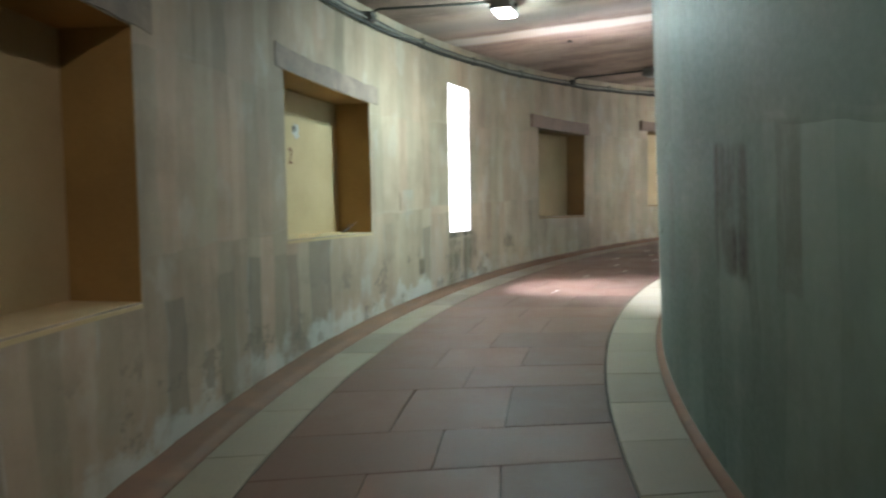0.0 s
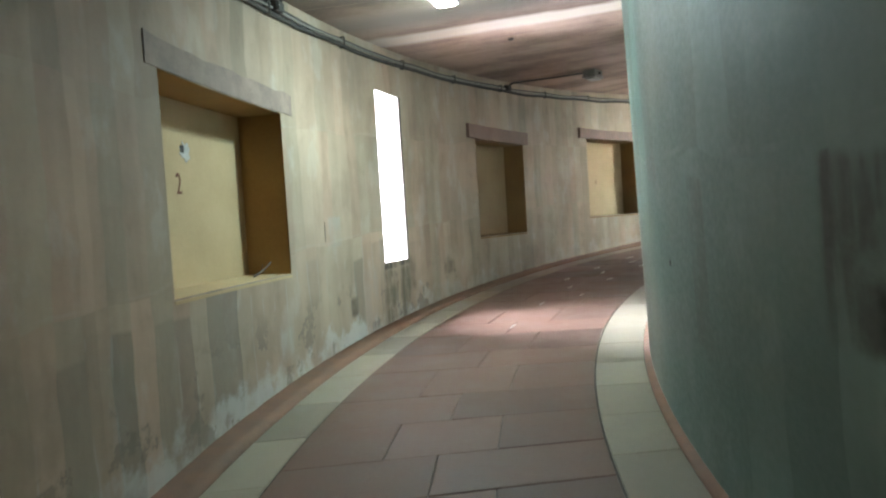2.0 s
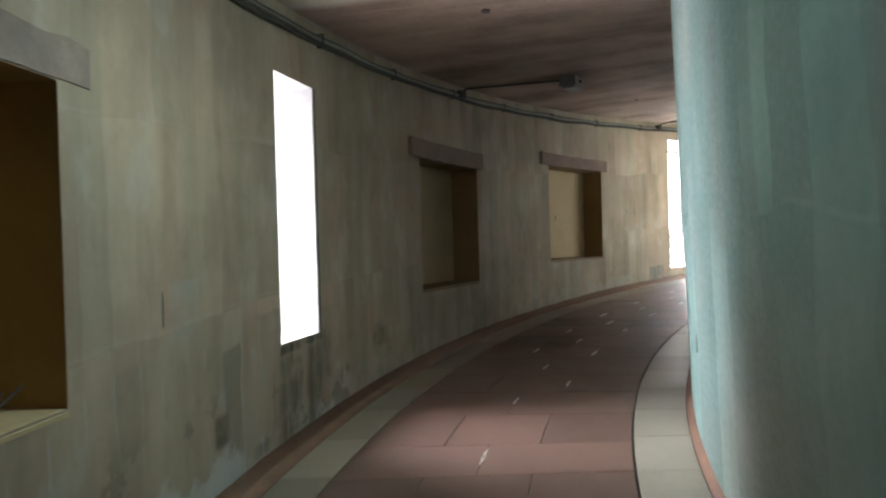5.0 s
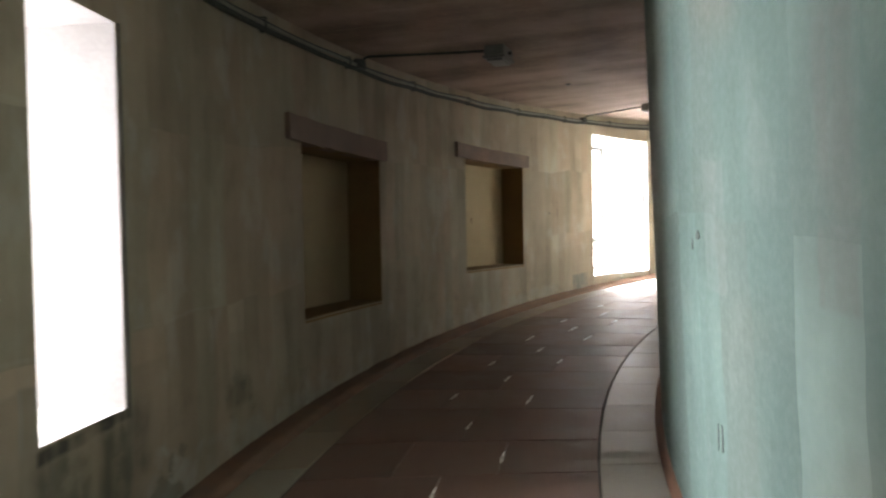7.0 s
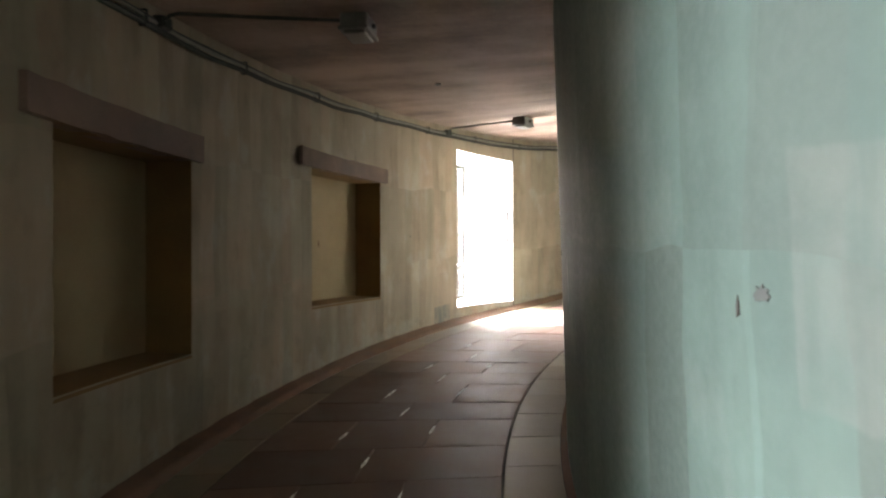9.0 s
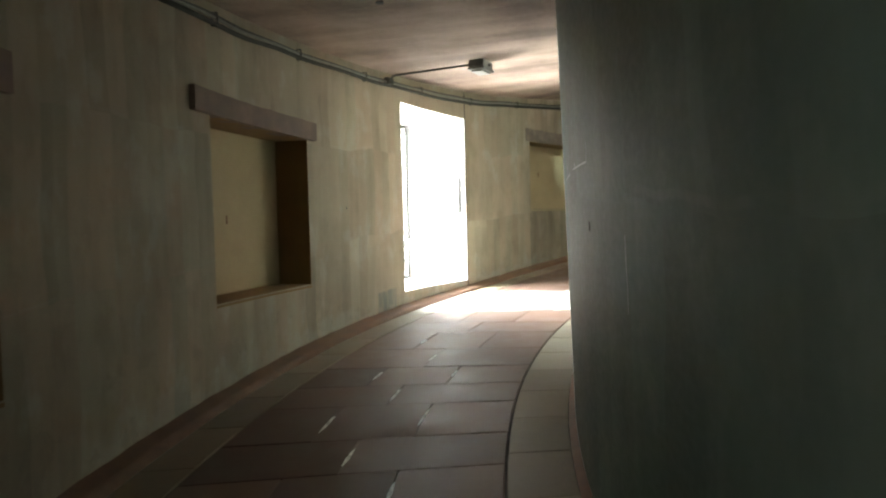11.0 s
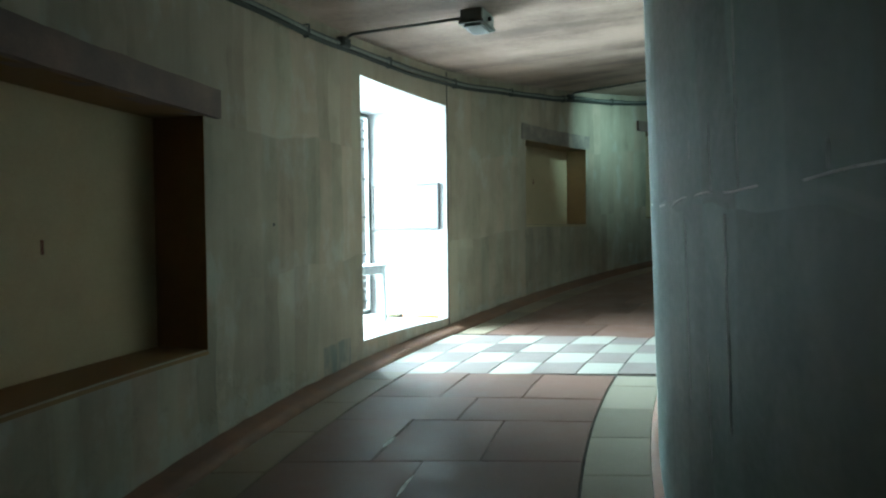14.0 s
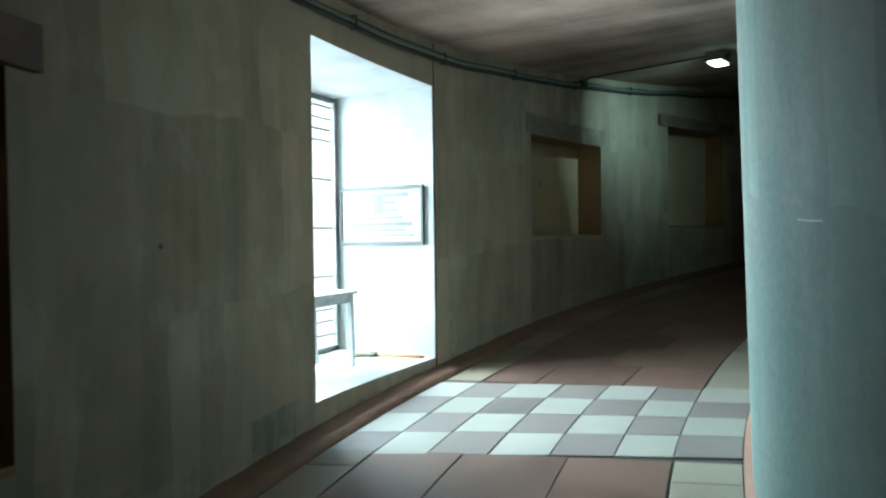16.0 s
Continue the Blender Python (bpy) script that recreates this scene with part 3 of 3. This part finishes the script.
# added dark run: stands for the shadow over the pale cable
tagged(link("cable", run(H_PIPE + 0.028, R_OUT - 0.022, PHI_A + 1, PHI_B - 1, 0.022, 0.010, 0.3), M_DARK, smooth=True), "thin dark line standing for the shadow above the pale cable", "cable")
clip_bm = box((0.024, 0.052, 0.008), pose(0, 0.008, 0.044), 0.003)
block(clip_bm, (0.024, 0.008, 0.10), pose(0, 0.032, -0.004), 0.003)
block(clip_bm, (0.024, 0.052, 0.008), pose(0, 0.008, -0.054), 0.003)
block(clip_bm, (0.024, 0.008, 0.10), pose(0, -0.014, -0.004), 0.003)
first = None
for n in range(20):
    p = -14.0 + 5.35 * n
    m = turn(R_OUT - 0.038, p, ramp(p) + H_PIPE + 0.02 * noise.noise(Vector((p * 0.35, H_PIPE * 9, 0))))
    if first is None:
        first = link("clip", clip_bm, M_PIPE, conduit)
        first.matrix_basis = m
    else:
        c = new("clip", first.data)
        c.parent, c.matrix_basis = conduit, m

for p_wall, p_lamp, r_lamp in ((18.6, 19.7, 14.45), (40.27, 41.7, 14.45), (63.04, 63.05, 14.45), (83.0, 83.1, 13.98)):
    zw, zl = ramp(p_wall) + H_PIPE, ramp(p_lamp) + H_CEIL
    pts = [at(R_OUT - 0.06, p_wall, zw + 0.03), at(R_OUT - 0.09, p_wall, zw + 0.068), at(R_OUT - 0.14, p_wall, zw + 0.082)]
    pts += [at(R_OUT - 0.14 + (r_lamp + 0.03 - R_OUT + 0.14) * s, p_wall + (p_lamp - p_wall) * s, (zw + 0.082) * (1 - s) + (zl - 0.03) * s) for s in (0.25, 0.5, 0.75, 1.0)]
    tagged(link("branch_conduit", tube(pts, 0.013), M_PIPE, smooth=True), "thin dark conduit crossing the ceiling to a lamp", "conduit", "branch conduits to the lamps")
    jb = empty("junction_box", turn(R_OUT - 0.04, p_wall, zw + 0.02), "small dark junction box on the conduit", "junction box", "junction boxes on the conduit")
    part("body", box((0.12, 0.075, 0.085), pose(0, 0, 0), 0.012), M_DARK, jb)
    lid = part("lid", box((0.10, 0.012, 0.07), pose(0, -0.041, 0), 0.004), M_PIPE, jb)
    for x in (-0.04, 0.04):
        part("screw", tube([Vector((x, -0.046, 0)), Vector((x, -0.05, 0))], 0.005, 6), M_STEEL, lid)

for p, r in ((29.4, 14.34), (51.65, 14.4)):
    hook = empty("ceiling_hook", turn(r, p, ramp(p) + H_CEIL), "small dark iron hook plate in the ceiling", "hook", "hook plates in the ceiling")
    bm = bmesh.new()
    bmesh.ops.create_cone(bm, cap_ends=True, segments=16, radius1=0.034, radius2=0.028, depth=0.016, matrix=pose(0, 0, -0.008))
    part("plate", bm, M_DARK, hook)

# ---- the wide window: grille, notice, table, broom ----
WM = (WIDE[0] + WIDE[1]) / 2
wide_w = radians(WIDE[1] - WIDE[0]) * 16.72
win = tagged(link("window_1", box((wide_w, 0.05, 0.05), turn(16.71, WM, WIDE[3] - 0.03), 0.006), M_STEEL), "grey steel window with thin level bars in a deep reveal", "window", kind="structure")
half = math.degrees((wide_w / 2 - 0.03) / 16.71)
part("window_frame", box((wide_w, 0.05, 0.05), turn(16.71, WM, WIDE[2] + 0.028), 0.006), M_STEEL, win)
for p in (WM - half, WM - half / 3, WM + half / 3, WM + half):
    part("window_frame", box((0.055, 0.05, WIDE[3] - WIDE[2] - 0.1), turn(16.71, p, (WIDE[2] + WIDE[3]) / 2), 0.006), M_STEEL, win)
for z in (3.58, 3.466, 3.36, 3.254, 2.885, 2.422, 1.959, 1.642, 1.532, 1.40):
    part("bar", box((wide_w - 0.06, 0.016, 0.018), turn(16.70, WM, z)), M_STEEL, win)
pane = part("pane", box((wide_w - 0.06, 0.005, WIDE[3] - WIDE[2] - 0.1), turn(16.728, WM, (WIDE[2] + WIDE[3]) / 2)), M_GLASS, win)
pane.visible_shadow = False

JAMB = 71.0 - math.degrees(0.001 / 16.2)
notice = empty("framed_notice", Matrix.Translation(at(16.19, JAMB, 2.53)) @ Matrix.Rotation(radians(90 - 71.0), 4, "Z"), "framed white notice board with faded grey printing on the reveal", "notice")
part("board", box((0.012, 0.88, 0.50), pose(-0.010, 0, 0)), M_PAPER, notice)
for y, z, sy, sz in ((0, 0.257, 0.935, 0.03), (0, -0.257, 0.935, 0.03), (0.455, 0, 0.03, 0.49), (-0.455, 0, 0.03, 0.49)):
    part("frame", box((0.026, sy, sz), pose(-0.014, y, z), 0.004), M_DARK, notice)
rows_of_print = [(0.19, 0.62, 0.04, 0.0), (0.12, 0.30, 0.028, -0.02), (0.05, 0.46, 0.022, 0.03), (-0.02, 0.36, 0.022, -0.06), (-0.08, 0.70, 0.035, 0.0), (-0.135, 0.60, 0.022, 0.02), (-0.185, 0.74, 0.018, 0.0)]
for z, wide, high, y in rows_of_print:
    part("print_line", box((0.002, wide, high), pose(-0.0172, y, z)), M_PRINT, notice)
part("picture", box((0.002, 0.10, 0.17), pose(-0.0174, 0.02, 0.10)), M_PRINT, notice)

table = empty("side_table", turn(16.26, 67.55, WIDE[2]), "small white painted wooden table standing in the window", "table")
part("tabletop", box((0.68, 0.46, 0.028), pose(0, 0, 0.635), 0.006), M_TABLE, table)
for y in (-0.19, 0.19):
    part("apron", box((0.56, 0.02, 0.07), pose(0, y, 0.585), 0.004), M_TABLE, table)
for x in (-0.27, 0.27):
    part("apron", box((0.02, 0.36, 0.07), pose(x, 0, 0.585), 0.004), M_TABLE, table)
for x in (-0.27, 0.27):
    for y in (-0.19, 0.19):
        bm = bmesh.new()
        for z, s, d in ((0.0, 0.032, 0.035), (0.62, 0.045, 0.0)):
            for a, b in ((-1, -1), (1, -1), (1, 1), (-1, 1)):
                bm.verts.new((x + math.copysign(d, x) + a * s / 2, y + b * s / 2, z))
        bm.verts.ensure_lookup_table()
        v = bm.verts
        for f in ((0, 1, 2, 3), (4, 5, 6, 7), (0, 1, 5, 4), (1, 2, 6, 5), (2, 3, 7, 6), (3, 0, 4, 7)):
            bm.faces.new([v[i] for i in f])
        part("leg", bm, M_TABLE, table)

broom = empty("broom", pose(*at(16.05, 70.35, WIDE[2]), 0, 0, 0), "straw broom with an orange handle lying on the window sill", "broom")
tip, mid, end = at(15.70, 70.72, WIDE[2] + 0.016), at(16.16, 70.38, WIDE[2] + 0.022), at(16.42, 70.05, WIDE[2] + 0.02)
base_at = at(16.05, 70.35, WIDE[2])
part("handle", tube([tip - base_at, (tip + mid) / 2 - base_at, mid - base_at], 0.013), M_ORANGE, broom, "orange plastic handle", True)
bm = bmesh.new()
rng = random.Random(4)
way = (end - mid).normalized()
side = way.cross(Vector((0, 0, 1))).normalized()
for n in range(70):
    s = rng.uniform(-1, 1)
    a = mid - base_at + side * s * 0.02 + Vector((0, 0, rng.uniform(-0.012, 0.014)))
    b = end - base_at + side * s * 0.085 + way * rng.uniform(-0.06, 0.03) + Vector((0, 0, rng.uniform(-0.016, 0.02)))
    q = [bm.verts.new(a + side * 0.002), bm.verts.new(a - side * 0.002), bm.verts.new(a + Vector((0, 0, 0.004))), bm.verts.new(b + side * 0.0015), bm.verts.new(b - side * 0.0015), bm.verts.new(b + Vector((0, 0, 0.003)))]
    for f in ((0, 1, 4, 3), (1, 2, 5, 4), (2, 0, 3, 5)):
        bm.faces.new([q[i] for i in f])
part("bristles", bm, M_STRAW, broom, "pale straw bristles")
bm = tube([mid - base_at - way * 0.02, mid - base_at + way * 0.05], 0.024)
part("binding", bm, M_DARK, broom)

# ---- marks and small things in the niches ----
def numeral(text, phi, z, size, material, label):
    c = bpy.data.curves.new("painted_number", "FONT")
    c.body, c.size, c.extrude, c.align_x = text, size, 0.001, "CENTER"
    tmp = bpy.data.objects.new("painted_number", c)
    mesh = bpy.data.meshes.new_from_object(tmp)
    bpy.data.objects.remove(tmp)
    mesh.materials.append(material)
    ob = new("painted_number", mesh)
    ob.matrix_world = turn(R_OUT + DEPTH - 0.003, phi, z) @ pose(0, 0, 0, 90, 0, 0) @ Matrix.Diagonal((0.72, 1.0, 1.0, 1))
    tagged(ob, label, "painted number")


numeral("2", 15.5, 1.90, 0.20, M_INK, "brown number two painted on the yellow plaster")
for p, z, h in ((52.9, 2.185, 0.075), (81.45, 2.97, 0.08)):
    tagged(link("painted_mark", box((0.022, 0.002, h), turn(R_OUT + DEPTH - 0.003, p, z)), M_INK), "small brown brush mark on the yellow plaster", "painted mark", "brush marks in the niches")


def blot(name, phi, z, r, wide, high, seed, material, label, category):
    """A thin uneven patch on a wall face."""
    bm = bmesh.new()
    rg = random.Random(seed)
    n = 22
    edge = [(1 + 0.35 * rg.uniform(-1, 1)) for _ in range(n)]
    top = [bm.verts.new((wide / 2 * e * math.cos(2 * math.pi * i / n), -0.002, high / 2 * e * math.sin(2 * math.pi * i / n))) for i, e in enumerate(edge)]
    low = [bm.verts.new((v.co.x * 1.03, 0.002, v.co.z * 1.03)) for v in top]
    bm.faces.new(top), bm.faces.new(low)
    for i in range(n):
        bm.faces.new((top[i], top[(i + 1) % n], low[(i + 1) % n], low[i]))
    ob = link(name, bm, material)
    ob.matrix_world = turn(r, phi, z)
    return tagged(ob, label, category)


blot("plaster_patch", 15.9, 2.19, R_OUT + DEPTH - 0.001, 0.12, 0.12, 3, M_FILL, "grey filler patch on the yellow plaster", "plaster patch")
blot("nail_hole", 15.75, 2.20, R_OUT + DEPTH - 0.004, 0.045, 0.05, 5, M_DARK, "dark nail hole in a grey filler patch", "nail hole")
for name, phi, h, wide, high, seed, stuff, label, category in (
        ("nail_hole", 28.82, 1.39, 0.012, 0.045, 8, M_DARK, "dark chip in the grey-green plaster", "chip"),
        ("scuff", 28.35, 1.435, 0.06, 0.035, 9, M_SCUFF, "grey scuff on the grey-green plaster", "scuff"),
        ("nail_hole", 41.97, 1.352, 0.02, 0.035, 11, M_DARK, "small dark hole in the grey-green plaster", "nail hole"),
        ("nail_hole", 13.77, 0.948, 0.018, 0.03, 12, M_DARK, "small dark hole in the grey-green plaster", "nail hole"),
        ("scuff", 27.2, 0.66, 0.012, 0.11, 13, M_SCUFF, "thin grey drip mark on the grey-green plaster", "scuff"),
        ("scuff", 27.45, 0.65, 0.010, 0.09, 14, M_SCUFF, "thin grey drip mark on the grey-green plaster", "scuff")):
    blot(name, phi, ramp(phi) + h, core_face(h) + 0.001, wide, high, seed, stuff, label, category)
blot("nail_hole", 59.15, ramp(59.15) + 1.352, R_OUT - 0.001, 0.028, 0.022, 15, M_DARK, "small dark chip in the beige plaster", "chip")
blot("crack", 21.29, ramp(21.29) + 1.12, R_OUT - 0.001, 0.014, 0.15, 16, M_DARK, "thin dark crack in the grey-beige plaster", "crack")

twig = empty("twig", turn(R_OUT + 0.16, 18.2, NICHES[1][2]), "dry forked twig leaning in the corner of a niche", "twig")
part("stem", tube([Vector((-0.12, 0.02, 0.006)), Vector((0.02, 0.0, 0.05)), Vector((0.09, -0.02, 0.10))], 0.006, 6), M_DARK, twig)
part("shoot", tube([Vector((-0.02, 0.006, 0.038)), Vector((0.05, 0.03, 0.085))], 0.004, 6), M_DARK, twig)

# ---- raised seams in the plaster of the inner wall ----
def seam(points, radius):
    pts = []
    for (p0, h0), (p1, h1) in zip(points, points[1:]):
        n = max(2, int(math.hypot(arc(p1 - p0, R_IN), h1 - h0) / 0.06))
        for i in range(n):
            s = i / n
            p, h = p0 + (p1 - p0) * s, h0 + (h1 - h0) * s
            w = 0.012 * noise.noise(Vector((p * 0.8, h * 3, 0)))
            pts.append(at(core_face(h) - radius * 0.4 + 0.0015 * noise.noise(Vector((p * 6, h * 9, 4))), p + w * 2, ramp(p) + h + w))
    tagged(link("trim_seam", tube(pts, radius, 6), M_SEAM), "raised rough seam in the grey plaster", "plaster seam", kind="structure")


for piece in ([(57.0, 1.45), (55.6, 1.46)], [(53.9, 1.46), (52.6, 1.47)], [(52.0, 1.47), (50.4, 1.51)], [(50.0, 1.51), (48.9, 1.53)], [(48.5, 1.53), (47.0, 1.54)], [(46.2, 1.555), (44.6, 1.585)], [(44.0, 1.60), (42.9, 1.615), (41.8, 1.63)]):
    seam(piece, 0.0032)
for phi, low, high, thick in ((42.0, 1.62, 1.80, 0.0028), (43.8, 1.60, 1.66, 0.0035), (45.75, 1.57, 1.68, 0.003), (47.95, 1.54, 2.25, 0.003),
                              (48.5, 0.86, 1.53, 0.003), (49.1, 1.52, 1.80, 0.0024), (49.5, 0.70, 1.09, 0.0024), (50.35, 1.64, 1.76, 0.002),
                              (50.8, 0.80, 1.48, 0.0022), (39.15, 1.1, 1.42, 0.002)):
    seam([(phi, low), (phi, high)], thick)

# ---- floor slabs, laid askew in rows up the ramp ----
def slab_mesh(name, r0, r1, dphi, slope, material, skew, gap=0.0055, thick=0.03, seed=0):
    """One slab about phi 0, sloping with the ramp, with worn edges."""
    bm = bmesh.new()
    g = gap / 2
    rg = random.Random(seed)

    def ring(inset, h):
        out = []
        ra, rb = r0 + g + inset, r1 - g - inset
        da = math.degrees((g + inset) / ((r0 + r1) / 2))
        for r, ends in ((ra, (-1, 0, 1)), (rb, (1, 0, -1))):
            for e in ends:
                p = e * (dphi / 2 - da) - skew * (r - (r0 + r1) / 2)
                out.append(bm.verts.new(at(r, p, slope * p + h)))
        return out

    low, mid, top = ring(0, -thick), ring(0, -0.004), ring(0.0035, 0.0)
    for v in mid:
        v.co.z += rg.uniform(-0.0012, 0.0012)
    for a, b in ((low, mid), (mid, top)):
        for i in range(6):
            bm.faces.new((a[i], a[(i + 1) % 6], b[(i + 1) % 6], b[i]))
    bm.faces.new(top), bm.faces.new(low)
    bmesh.ops.recalc_face_normals(bm, faces=bm.faces)
    mesh = bpy.data.meshes.new(name)
    bm.to_mesh(mesh)
    bm.free()
    mesh.materials.append(material)
    return mesh


meshes = {}
lay = random.Random(12)


def lay_slab(name, r0, r1, phi_row, dphi, material, skew=SKEW):
    """phi_row: where the row's middle crosses the middle of the passage."""
    p = phi_row - skew * ((r0 + r1) / 2 - 14.24)
    slope = round(ramp(p + 0.5) - ramp(p - 0.5), 3)
    key = (name, round(r0, 3), round(r1, 3), round(dphi, 3), slope, material.name, skew)
    if key not in meshes:
        meshes[key] = slab_mesh(name, r0, r1, dphi, slope, material, skew, seed=len(meshes))
    ob = new(name, meshes[key])
    tip = Matrix.Translation(at((r0 + r1) / 2, 0, 0)) @ pose(0, 0, 0, lay.uniform(-0.22, 0.22), lay.uniform(-0.22, 0.22), 0) @ Matrix.Translation(-at((r0 + r1) / 2, 0, 0))
    ob.matrix_world = Matrix.Translation((0, 0, ramp(p) + lay.uniform(-0.0012, 0.0012))) @ Matrix.Rotation(radians(-p), 4, "Z") @ tip
    ob.parent = floor


PITCH = 2.555
CHECK0, CHECK1, CHECK = 64.52, 71.24, 1.68
CHECK_SKEW = 1.15
A_ROW = (15.095, 14.565, 13.95, 13.372)
B_ROW = (15.095, 14.27, 13.372)
# rows of uneven width, from the chequered band down the ramp
ROWS = [CHECK0, 61.6, 59.4, 56.4, 53.7, 51.5, 49.5, 46.8, 44.7, 42.0, 39.5, 37.3, 34.4, 32.1, 29.6, 27.0, 24.9, 22.2, 20.1,
        17.4, 15.3, 13.1, 11.1, 8.15, 6.1]
while ROWS[-1] > -26:
    ROWS.append(ROWS[-1] - (2.9 if len(ROWS) % 2 else 2.2))
for n, (top, foot) in enumerate(zip(ROWS, ROWS[1:])):
    cuts = B_ROW if n % 2 else A_ROW
    for a, b in zip(cuts, cuts[1:]):
        lay_slab("slab", b, a, (top + foot) / 2, top - foot, M_SLAB)
for n in range(1, 18):
    phi = CHECK1 + PITCH * (n - 0.5)
    cuts = (15.095, 14.66, 13.97, 13.372) if n % 2 else B_ROW
    for a, b in zip(cuts, cuts[1:]):
        lay_slab("slab", b, a, phi, PITCH, M_SLAB)
OUTER0, INNER0 = 63.5, 63.2
lay_slab("border_slab", 15.105, 15.41, (CHECK0 + OUTER0) / 2, CHECK0 - OUTER0, M_BORDER_OUTER)
lay_slab("border_slab", 13.0, 13.362, (CHECK0 + INNER0) / 2, CHECK0 - INNER0, M_BORDER)
for n in range(35):
    lay_slab("border_slab", 15.105, 15.41, OUTER0 - PITCH * (n + 0.5), PITCH, M_BORDER_OUTER if n < 12 else M_BORDER)
    lay_slab("border_slab", 13.0, 13.362, INNER0 - PITCH * (n + 0.5), PITCH, M_BORDER)
p = CHECK1
while p < 110:
    lay_slab("border_slab", 15.105, 15.41, p + PITCH / 2, PITCH, M_BORDER_OUTER)
    lay_slab("border_slab", 13.0, 13.362, p + PITCH / 2, PITCH, M_BORDER)
    p += PITCH
cols = (15.41, 15.1, 14.775, 14.42, 14.065, 13.70, 13.372, 13.0)
for i in range(4):
    for j, (a, b) in enumerate(zip(cols, cols[1:])):
        pale = (i + j) % 2 == 1
        lay_slab("check_tile", b, a, CHECK0 + CHECK * (i + 0.5), CHECK, M_CREAM if pale else M_DUSK, CHECK_SKEW)

# pale glossy beads of mortar standing in some of the long joints; their glints are put into the colour
M_BEAD = plain("glint_pale_mortar", (0.68, 0.64, 0.57), 0.3)
bead_rng = random.Random(21)
bead_meshes = []
for n in range(3):
    bm = bmesh.new()
    long = (0.24, 0.34, 0.46)[n]
    ends = []
    for i in range(9):
        y = -long / 2 + long * i / 8
        w = 0.002 + 0.0125 * math.sin(math.pi * i / 8) * (0.7 + 0.5 * bead_rng.random())
        ends.append([bm.verts.new((-w, y, 0.0)), bm.verts.new((0.3 * w, y, 0.009 * math.sin(math.pi * i / 8) + 0.0005)), bm.verts.new((w, y, 0.0))])
    for a, b in zip(ends, ends[1:]):
        bm.faces.new((a[0], a[1], b[1], b[0])), bm.faces.new((a[1], a[2], b[2], b[1])), bm.faces.new((a[2], a[0], b[0], b[2]))
    bmesh.ops.recalc_face_normals(bm, faces=bm.faces)
    mesh = bpy.data.meshes.new("mortar_bead")
    bm.to_mesh(mesh)
    bm.free()
    mesh.materials.append(M_BEAD)
    bead_meshes.append(mesh)
for n, (top, foot) in enumerate(zip(ROWS[:16], ROWS[1:])):
    for r in (B_ROW if n % 2 else A_ROW)[1:-1]:
        if n > 1 and bead_rng.random() < 0.85:
            p = (top + foot) / 2 - SKEW * (r - 14.24) + bead_rng.uniform(-0.3, 0.3)
            ob = new("mortar_bead", bead_rng.choice(bead_meshes))
            ob.matrix_world = turn(r, p, ramp(p) - 0.0005) @ pose(0, 0, 0, 0, -2.9, 90 + bead_rng.uniform(-3, 3))
            ob.parent = floor
